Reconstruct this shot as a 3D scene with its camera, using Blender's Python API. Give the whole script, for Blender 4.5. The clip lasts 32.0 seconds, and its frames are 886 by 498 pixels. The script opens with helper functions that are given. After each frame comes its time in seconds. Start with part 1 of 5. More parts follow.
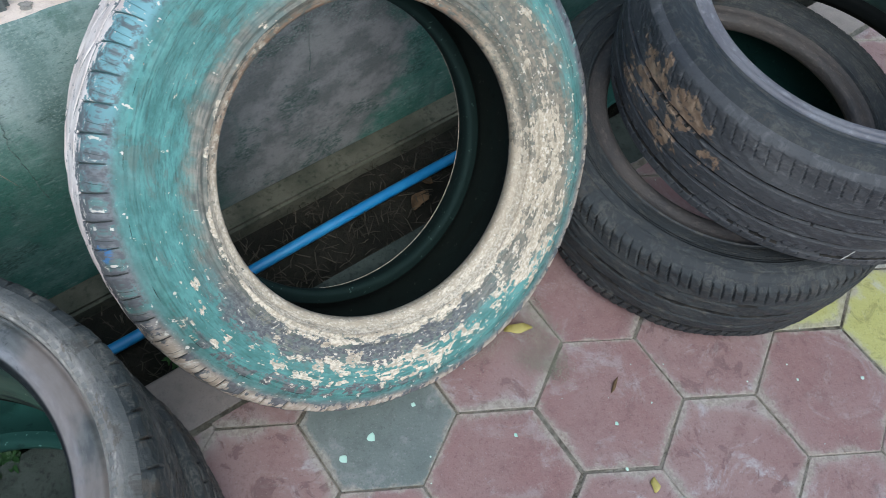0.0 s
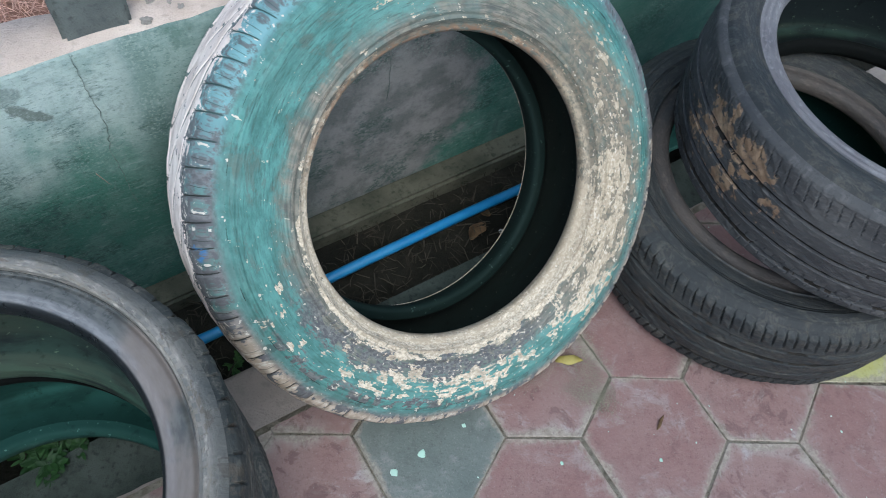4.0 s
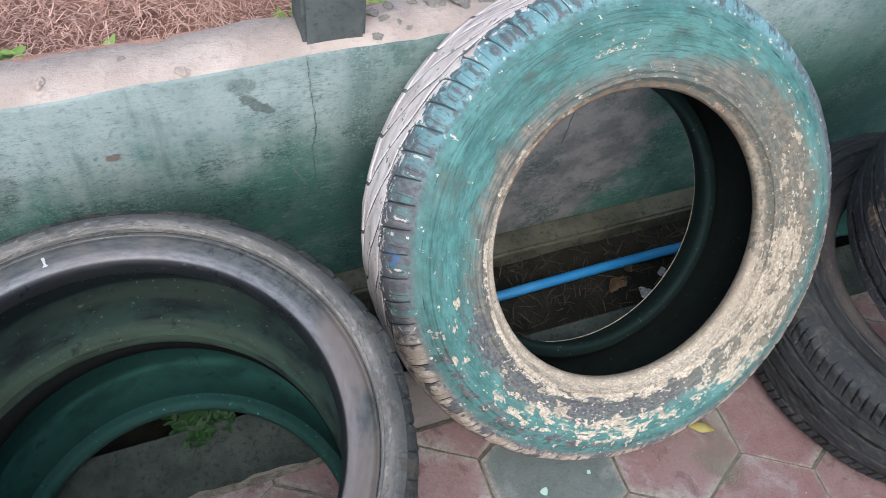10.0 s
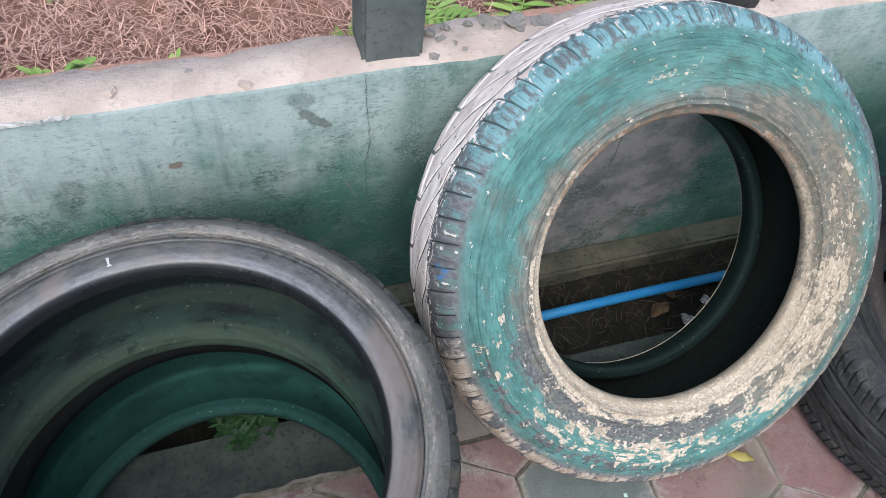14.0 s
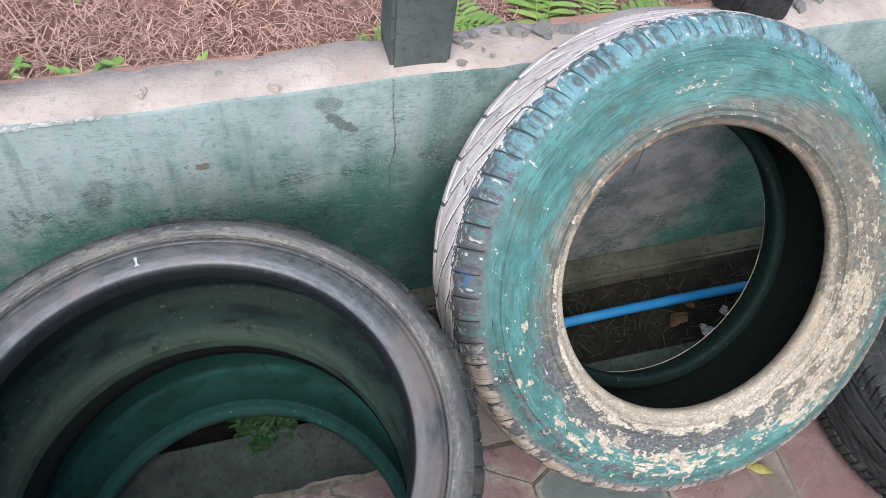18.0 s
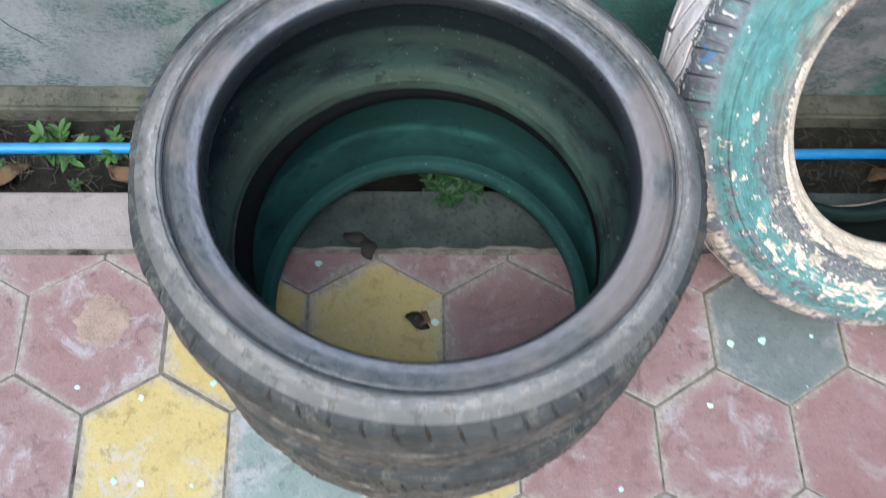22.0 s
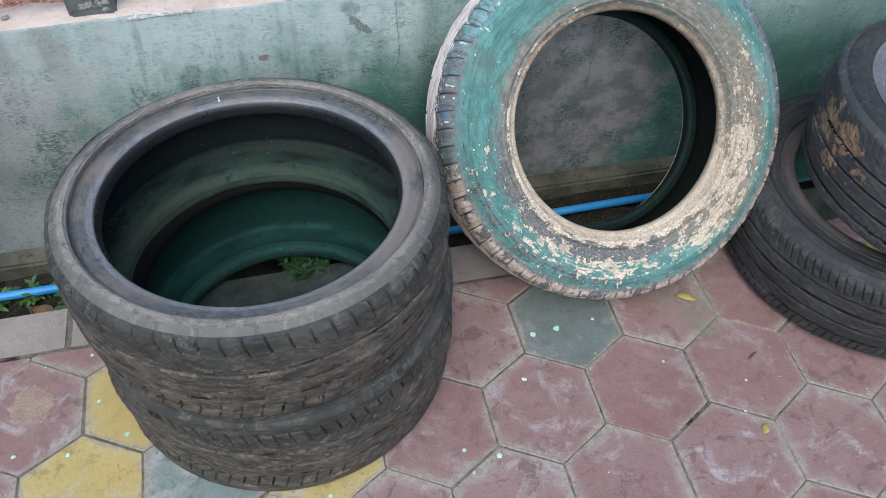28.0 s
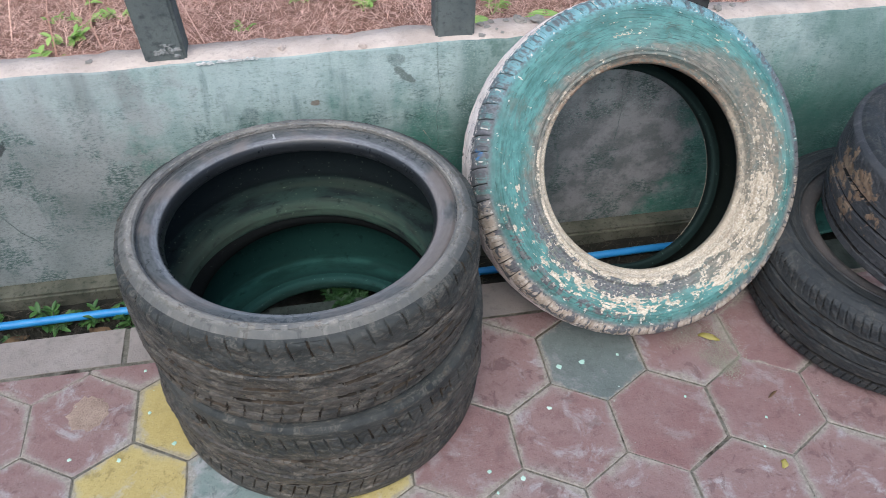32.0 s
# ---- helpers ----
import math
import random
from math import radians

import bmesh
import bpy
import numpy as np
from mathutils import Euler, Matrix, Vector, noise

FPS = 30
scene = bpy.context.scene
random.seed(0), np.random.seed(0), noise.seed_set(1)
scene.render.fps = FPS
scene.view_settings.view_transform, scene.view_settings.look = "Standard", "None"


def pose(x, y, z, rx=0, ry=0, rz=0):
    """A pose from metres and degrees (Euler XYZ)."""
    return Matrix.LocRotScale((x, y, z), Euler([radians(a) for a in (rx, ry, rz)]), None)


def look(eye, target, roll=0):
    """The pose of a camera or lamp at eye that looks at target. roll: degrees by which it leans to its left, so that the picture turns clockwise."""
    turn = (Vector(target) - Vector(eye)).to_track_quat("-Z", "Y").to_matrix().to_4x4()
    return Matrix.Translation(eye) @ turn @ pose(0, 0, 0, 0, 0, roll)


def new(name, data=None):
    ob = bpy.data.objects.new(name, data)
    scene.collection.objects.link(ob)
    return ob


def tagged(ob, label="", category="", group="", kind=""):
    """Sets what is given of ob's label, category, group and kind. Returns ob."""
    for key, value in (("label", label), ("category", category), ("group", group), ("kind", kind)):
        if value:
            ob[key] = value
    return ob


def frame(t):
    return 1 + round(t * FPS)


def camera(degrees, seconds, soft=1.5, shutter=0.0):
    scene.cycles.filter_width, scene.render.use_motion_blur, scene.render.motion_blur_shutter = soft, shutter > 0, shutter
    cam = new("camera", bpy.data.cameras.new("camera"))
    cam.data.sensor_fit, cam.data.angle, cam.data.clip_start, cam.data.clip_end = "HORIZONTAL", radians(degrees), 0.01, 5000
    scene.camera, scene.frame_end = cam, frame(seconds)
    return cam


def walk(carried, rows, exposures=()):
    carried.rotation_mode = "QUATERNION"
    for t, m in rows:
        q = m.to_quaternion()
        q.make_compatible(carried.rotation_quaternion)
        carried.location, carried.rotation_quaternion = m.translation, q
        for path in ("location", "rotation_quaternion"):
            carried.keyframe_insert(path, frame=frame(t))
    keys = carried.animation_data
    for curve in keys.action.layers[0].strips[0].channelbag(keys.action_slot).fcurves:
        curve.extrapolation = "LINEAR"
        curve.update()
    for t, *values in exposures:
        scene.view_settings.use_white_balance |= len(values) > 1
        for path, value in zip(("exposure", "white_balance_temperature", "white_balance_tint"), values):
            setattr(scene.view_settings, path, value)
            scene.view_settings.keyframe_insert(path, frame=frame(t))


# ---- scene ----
# camera and walk
cam = camera(57.48, 32.0, soft=0.55, shutter=0.5)
ROWS = [
    (0.0, 0.6089, 0.0894, 1.1573, 27.314, -5.047, -35.188),
    (0.5, 0.5944, 0.0931, 1.1623, 27.520, -5.350, -34.186),
    (1.0, 0.5959, 0.0938, 1.1607, 27.656, -5.285, -34.779),
    (1.5, 0.5873, 0.0969, 1.1632, 27.629, -5.700, -34.427),
    (2.0, 0.5858, 0.0922, 1.1652, 27.826, -5.638, -34.504),
    (2.5, 0.5759, 0.0888, 1.1694, 28.212, -5.862, -34.222),
    (3.0, 0.5679, 0.0833, 1.1723, 28.751, -5.784, -33.883),
    (3.5, 0.5496, 0.0851, 1.1812, 29.250, -5.662, -31.890),
    (4.0, 0.5351, 0.0848, 1.1835, 29.881, -5.522, -30.687),
    (4.5, 0.5266, 0.0800, 1.1891, 30.350, -4.831, -28.941),
    (6.5, 0.5182, 0.0721, 1.1822, 29.919, -2.679, -25.380),
    (7.0, 0.4933, 0.0664, 1.1877, 30.896, -2.923, -23.570),
    (7.5, 0.4832, 0.0705, 1.1901, 31.149, -3.232, -22.665),
    (8.0, 0.4777, 0.0742, 1.1919, 31.376, -3.871, -22.629),
    (8.5, 0.4555, 0.0818, 1.1911, 31.729, -4.759, -22.287),
    (9.0, 0.4298, 0.0942, 1.1950, 31.767, -5.431, -20.889),
    (9.5, 0.4175, 0.1029, 1.1938, 31.897, -5.803, -20.335),
    (10.0, 0.4043, 0.1095, 1.1938, 31.853, -6.026, -19.342),
    (10.5, 0.3955, 0.1109, 1.1957, 31.802, -5.984, -18.423),
    (11.0, 0.4001, 0.1124, 1.1951, 31.865, -5.560, -18.266),
    (11.5, 0.4026, 0.1134, 1.1950, 31.795, -5.331, -18.180),
    (12.0, 0.3991, 0.0998, 1.2003, 32.081, -5.247, -17.981),
    (12.5, 0.3891, 0.0998, 1.2005, 32.476, -5.350, -16.940),
    (13.0, 0.3850, 0.1045, 1.2016, 32.582, -4.866, -15.937),
    (13.5, 0.3870, 0.0935, 1.2073, 32.838, -4.527, -15.712),
    (14.0, 0.3843, 0.0962, 1.2046, 33.150, -5.030, -16.053),
    (14.5, 0.3810, 0.1005, 1.2061, 33.094, -4.783, -15.269),
    (16.5, 0.3632, 0.1000, 1.2060, 32.974, -5.452, -14.686),
    (17.0, 0.3543, 0.0995, 1.2073, 33.393, -5.412, -13.900),
    (17.5, 0.3634, 0.1005, 1.2077, 33.422, -4.869, -13.955),
    (18.0, 0.3666, 0.1019, 1.2063, 33.311, -5.067, -14.713),
    (18.5, 0.3586, 0.1057, 1.2049, 33.254, -5.531, -14.538),
    (19.0, 0.3429, 0.1129, 1.2053, 33.029, -5.883, -13.083),
    (19.5, 0.3409, 0.1179, 1.2025, 32.982, -5.803, -12.668),
    (20.0, 0.3351, 0.1235, 1.2025, 32.678, -5.896, -11.924),
    (20.5, 0.2728, 0.1092, 1.1863, 29.240, -4.079, -5.978),
    (21.0, 0.2784, 0.0746, 1.1628, 25.897, -2.592, -1.742),
    (21.5, 0.2671, 0.0588, 1.1410, 23.659, -2.246, -0.758),
    (22.0, 0.2236, -0.0010, 1.1363, 22.862, -3.337, -1.442),
    (22.5, 0.1994, -0.1236, 1.1825, 27.320, -5.367, -3.705),
    (23.0, 0.1846, -0.2110, 1.2013, 28.129, -4.284, -1.473),
    (23.5, 0.1598, -0.3753, 1.1672, 27.100, -2.084, 0.498),
    (24.0, 0.1954, -0.3754, 1.2205, 29.945, 0.571, -2.765),
    (24.5, 0.1993, -0.4151, 1.2134, 33.677, -0.098, -3.232),
    (25.0, 0.2150, -0.4363, 1.2191, 34.163, -0.527, -3.900),
    (25.5, 0.2285, -0.4560, 1.2582, 37.051, -0.580, -5.190),
    (26.0, 0.2453, -0.4899, 1.2791, 39.273, -0.940, -6.547),
    (26.5, 0.2728, -0.4784, 1.2967, 39.033, -3.393, -9.444),
    (28.5, 0.3222, -0.4762, 1.3014, 40.547, -1.517, -13.427),
    (29.0, 0.3252, -0.4861, 1.3108, 41.439, -1.122, -13.226),
    (29.5, 0.3289, -0.4965, 1.3134, 42.027, -0.908, -12.884),
    (30.0, 0.3381, -0.5122, 1.3184, 42.616, -0.722, -12.714),
    (30.5, 0.3269, -0.5300, 1.3243, 43.027, -0.549, -11.329),
    (31.0, 0.3036, -0.5636, 1.3242, 44.009, -1.097, -10.216),
    (31.5, 0.2852, -0.5875, 1.3270, 44.412, -1.432, -9.112),
    (32.0, 0.3083, -0.5959, 1.3247, 44.702, -0.752, -10.031),
]
walk(cam, [(t, pose(x, y, z, rx, ry, rz)) for t, x, y, z, rx, ry, rz in ROWS],
     exposures=[(0.0, 0.32, 5800, 3), (4.5, 0.30, 5800, 3), (7.0, 0.22, 6000, 8), (10.0, 0.40, 6150, 10), (14.0, 0.45, 6150, 10), (20.0, 0.47, 6150, 10), (21.2, 0.58, 6050, 9), (22.0, 0.94, 5950, 8),
                (23.0, 0.96, 5950, 8), (24.0, 0.68, 5950, 8), (25.0, 0.38, 6000, 9), (26.0, 0.18, 6050, 9), (26.5, 0.2, 6050, 9), (28.5, 0.38, 6050, 9), (32.0, 0.40, 6050, 9)])

# ---- light ----
world = bpy.data.worlds.new("overcast_sky")
scene.world = world
world.use_nodes = True
wn = world.node_tree
sky = wn.nodes.new("ShaderNodeTexSky")
sky.sky_type, sky.sun_disc = "NISHITA", False
sky.sun_elevation, sky.sun_rotation = radians(55), radians(200)
sky.air_density, sky.dust_density = 1.0, 4.0
bg = wn.nodes["Background"]
wn.links.new(sky.outputs[0], bg.inputs[0])
bg.inputs[1].default_value = 0.15
sun = new("sun", bpy.data.lights.new("sun", "SUN"))
sun.data.energy, sun.data.angle, sun.data.color = 1.5, radians(60), (0.97, 0.99, 1.0)
sun.matrix_world = look((-0.3, -1.6, 4.6), (0.5, 0.4, 0.0))


# ---- materials ----
class Mat:
    """A small wrapper that adds nodes to one material."""

    def __init__(self, name, rough=0.8, metal=0.0, spec=0.3):
        self.m = bpy.data.materials.new(name)
        self.m.use_nodes = True
        self.t = self.m.node_tree
        self.b = self.t.nodes["Principled BSDF"]
        self.b.inputs["Roughness"].default_value = rough
        self.b.inputs["Metallic"].default_value = metal
        self.b.inputs["Specular IOR Level"].default_value = spec
        self.co = self.t.nodes.new("ShaderNodeTexCoord").outputs["Object"]

    def put(self, sock, v):
        if isinstance(v, bpy.types.NodeSocket):
            self.t.links.new(v, sock)
        elif isinstance(v, tuple) and len(v) == 3 and sock.type == "RGBA":
            sock.default_value = (*v, 1)
        else:
            sock.default_value = v

    def math(self, op, a, b=0.0, c=0.0):
        n = self.t.nodes.new("ShaderNodeMath")
        n.operation = op
        for k, v in enumerate((a, b, c)):
            self.put(n.inputs[k], v)
        return n.outputs[0]

    def noise(self, scale, detail=4.0, vec=None, rough=0.55, dist=0.0):
        n = self.t.nodes.new("ShaderNodeTexNoise")
        self.put(n.inputs["Vector"], vec or self.co)
        self.put(n.inputs["Scale"], scale)
        self.put(n.inputs["Detail"], detail)
        self.put(n.inputs["Roughness"], rough)
        self.put(n.inputs["Distortion"], dist)
        return n.outputs[0]

    def voronoi(self, scale, vec=None, feature="F1"):
        n = self.t.nodes.new("ShaderNodeTexVoronoi")
        n.feature = feature
        self.put(n.inputs["Vector"], vec or self.co)
        self.put(n.inputs["Scale"], scale)
        return n.outputs["Distance"]

    def ramp(self, v, lo, hi, a=0.0, b=1.0):
        n = self.t.nodes.new("ShaderNodeMapRange")
        n.interpolation_type = "SMOOTHSTEP"
        for k, x in enumerate((v, lo, hi, a, b)):
            self.put(n.inputs[k], x)
        return n.outputs[0]

    def mix(self, f, a, b):
        n = self.t.nodes.new("ShaderNodeMix")
        n.data_type = "RGBA"
        self.put(n.inputs["Factor"], f)
        self.put(n.inputs[6], a)
        self.put(n.inputs[7], b)
        return n.outputs[2]

    def xyz(self):
        n = self.t.nodes.new("ShaderNodeSeparateXYZ")
        self.put(n.inputs[0], self.co)
        return n.outputs[0], n.outputs[1], n.outputs[2]

    def vec(self, x, y, z):
        n = self.t.nodes.new("ShaderNodeCombineXYZ")
        for k, v in enumerate((x, y, z)):
            self.put(n.inputs[k], v)
        return n.outputs[0]

    def scaled(self, sx, sy, sz):
        n = self.t.nodes.new("ShaderNodeMapping")
        self.put(n.inputs[0], self.co)
        n.inputs[3].default_value = (sx, sy, sz)
        return n.outputs[0]

    def random(self):
        return self.t.nodes.new("ShaderNodeObjectInfo").outputs["Random"]

    def island(self):
        return self.t.nodes.new("ShaderNodeNewGeometry").outputs["Random Per Island"]

    def random_place(self):
        """Object coordinates shifted by the object's own random number."""
        n = self.t.nodes.new("ShaderNodeVectorMath")
        n.operation = "MULTIPLY_ADD"
        self.put(n.inputs[0], self.random())
        n.inputs[1].default_value = (37.0, 53.0, 11.0)
        self.put(n.inputs[2], self.co)
        self.co = n.outputs[0]

    def bump(self, h, dist=0.002, strength=0.7):
        n = self.t.nodes.new("ShaderNodeBump")
        self.put(n.inputs["Height"], h)
        n.inputs["Distance"].default_value = dist
        n.inputs["Strength"].default_value = strength
        self.t.links.new(n.outputs[0], self.b.inputs["Normal"])

    def done(self, colour, rough=None):
        self.put(self.b.inputs["Base Color"], colour)
        if rough is not None:
            self.put(self.b.inputs["Roughness"], rough)
        return self.m


def polar(k):
    """Streak coordinates that run round a tyre: angle, radius and depth."""
    x, y, z = k.xyz()
    r = k.math("SQRT", k.math("ADD", k.math("MULTIPLY", x, x), k.math("MULTIPLY", y, y)))
    a = k.math("ARCTAN2", y, x)
    ca, sa = k.math("COSINE", a), k.math("SINE", a)
    return x, y, z, r, a, k.vec(k.math("MULTIPLY", ca, 0.25), k.math("MULTIPLY", sa, 0.25), k.math("ADD", k.math("MULTIPLY", r, 3.0), k.math("MULTIPLY", z, 3.0)))


MUD_AT = (2.60, 0.018)  # angle and height of the mud on the upper tyre


def rubber(name, base=(0.030, 0.034, 0.034), dust=(0.122, 0.122, 0.108), amount=0.5, mud=0.0, patchy=0.0, gloss=0.35, rim=0.0, shoulder=None):
    k = Mat(name, 0.62, 0, gloss)
    x, y, z, r, a, st = polar(k)
    n1 = k.noise(9, 6, rough=0.65)
    n2 = k.noise(70, 5, st, 0.65)
    n3 = k.noise(260, 3)
    c = k.mix(k.ramp(n1, 0.3, 0.75, 0.0, amount), base, dust)
    c = k.mix(k.ramp(n2, 0.5, 0.72, 0.0, amount * 0.9), c, tuple(min(1, v * 1.35) for v in dust))
    c = k.mix(k.ramp(n3, 0.55, 0.8, 0.0, 0.45), c, tuple(v * 0.5 for v in base))
    if mud:
        spot = k.math("ADD", k.math("POWER", k.math("DIVIDE", k.math("SUBTRACT", a, MUD_AT[0]), 0.34), 2.0), k.math("POWER", k.math("DIVIDE", k.math("SUBTRACT", z, MUD_AT[1]), 0.050), 2.0))
        m = k.math("MULTIPLY", k.ramp(k.math("SUBTRACT", k.noise(22, 6, rough=0.62, dist=0.4), k.math("MULTIPLY", spot, 0.075)), 0.455, 0.485), k.ramp(k.noise(90, 4), 0.36, 0.5))
        c = k.mix(k.math("MULTIPLY", m, mud), c, k.mix(k.ramp(k.noise(60, 4), 0.4, 0.6), (0.19, 0.125, 0.08), (0.29, 0.205, 0.135)))
    if patchy:
        q = k.noise(34, 7, st, 0.75, 0.6)
        c = k.mix(k.math("MULTIPLY", k.ramp(q, 0.50, 0.585, 0, patchy), k.ramp(n3, 0.32, 0.58)), c, (0.17, 0.155, 0.125))
        c = k.mix(k.ramp(k.noise(33, 5, st, 0.7), 0.58, 0.63, 0, patchy), c, (0.10, 0.078, 0.055))
        c = k.mix(k.ramp(k.noise(48, 6, st, 0.7, 0.4), 0.56, 0.62, 0, patchy * 0.8), c, (0.022, 0.022, 0.022))
        n2 = k.math("ADD", n2, q)
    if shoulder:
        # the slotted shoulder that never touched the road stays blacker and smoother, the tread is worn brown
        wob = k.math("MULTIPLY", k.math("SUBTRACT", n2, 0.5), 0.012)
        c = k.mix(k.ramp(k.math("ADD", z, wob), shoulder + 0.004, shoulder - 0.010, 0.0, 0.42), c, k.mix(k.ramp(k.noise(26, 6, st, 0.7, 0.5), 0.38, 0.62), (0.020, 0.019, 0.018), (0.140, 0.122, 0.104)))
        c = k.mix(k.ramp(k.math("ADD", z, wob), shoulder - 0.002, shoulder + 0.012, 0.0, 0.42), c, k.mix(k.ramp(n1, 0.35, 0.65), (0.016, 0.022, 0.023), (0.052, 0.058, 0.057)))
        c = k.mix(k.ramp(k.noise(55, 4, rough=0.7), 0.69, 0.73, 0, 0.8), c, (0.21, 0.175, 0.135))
    if rim:
        # the rounded edge towards the tread keeps its black rubber
        c = k.mix(k.ramp(k.math("ADD", r, k.math("MULTIPLY", k.math("SUBTRACT", n2, 0.5), 0.01)), rim - 0.004, rim + 0.004, 0, 0.5), c, (0.035, 0.042, 0.040))
    k.bump(k.math("ADD", n2, k.math("MULTIPLY", n3, 0.5)), 0.002, 0.7)
    return k.done(c, k.ramp(n1, 0.3, 0.7, 0.5, 0.8))


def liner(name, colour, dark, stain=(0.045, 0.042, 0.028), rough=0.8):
    """The inside of a tyre, with slimy residue that settled in rings and shade painted above it."""
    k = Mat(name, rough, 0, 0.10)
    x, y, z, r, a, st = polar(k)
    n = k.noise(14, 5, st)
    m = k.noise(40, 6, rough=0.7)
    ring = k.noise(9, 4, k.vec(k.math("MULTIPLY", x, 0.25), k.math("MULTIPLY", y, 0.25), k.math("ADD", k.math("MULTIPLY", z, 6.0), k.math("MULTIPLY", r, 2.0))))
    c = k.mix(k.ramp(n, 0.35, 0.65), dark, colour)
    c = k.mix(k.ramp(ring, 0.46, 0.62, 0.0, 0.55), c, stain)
    # shade inside the casing, painted as dark colour above the lower bead
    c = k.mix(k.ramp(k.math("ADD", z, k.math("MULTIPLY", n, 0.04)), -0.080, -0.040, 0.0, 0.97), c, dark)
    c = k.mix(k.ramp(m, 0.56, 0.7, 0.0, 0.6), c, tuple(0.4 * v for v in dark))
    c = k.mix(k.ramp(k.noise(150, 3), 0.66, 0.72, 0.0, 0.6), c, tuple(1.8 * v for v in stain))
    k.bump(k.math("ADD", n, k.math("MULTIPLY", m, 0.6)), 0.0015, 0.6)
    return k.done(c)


def bead_rubber():
    """Smooth moulded rubber with fine rubbed lines round the ring and dusty scrapes."""
    k = Mat("smooth_glossy_bead_rubber", 0.38, 0, 0.5)
    x, y, z, r, a, st = polar(k)
    n = k.noise(60, 4, st, 0.6)
    big = k.noise(7, 4, dist=0.4)
    m = k.noise(90, 5, rough=0.7)
    c = k.mix(k.ramp(n, 0.35, 0.65), (0.064, 0.070, 0.070), (0.112, 0.117, 0.114))
    # pale ring that paints the sky's highlight on the inner band of the bead
    sheen = k.ramp(k.math("ADD", r, k.math("MULTIPLY", k.math("SUBTRACT", n, 0.5), 0.004)), 0.2425, 0.2375)
    c = k.mix(sheen, c, k.mix(k.ramp(n, 0.35, 0.65), (0.125, 0.130, 0.138), (0.200, 0.205, 0.212)))
    c = k.mix(k.ramp(big, 0.50, 0.64, 0, 0.6), c, (0.21, 0.175, 0.155))
    # shade below the lip, painted as a near-black inner edge
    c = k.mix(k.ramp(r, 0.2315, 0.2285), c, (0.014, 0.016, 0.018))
    c = k.mix(k.ramp(m, 0.62, 0.70, 0, 0.25), c, (0.17, 0.165, 0.16))
    k.bump(k.math("ADD", n, k.math("MULTIPLY", m, 0.3)), 0.0006, 0.5)
    return k.done(c, k.ramp(k.math("ADD", m, big), 0.8, 1.2, 0.25, 0.48))


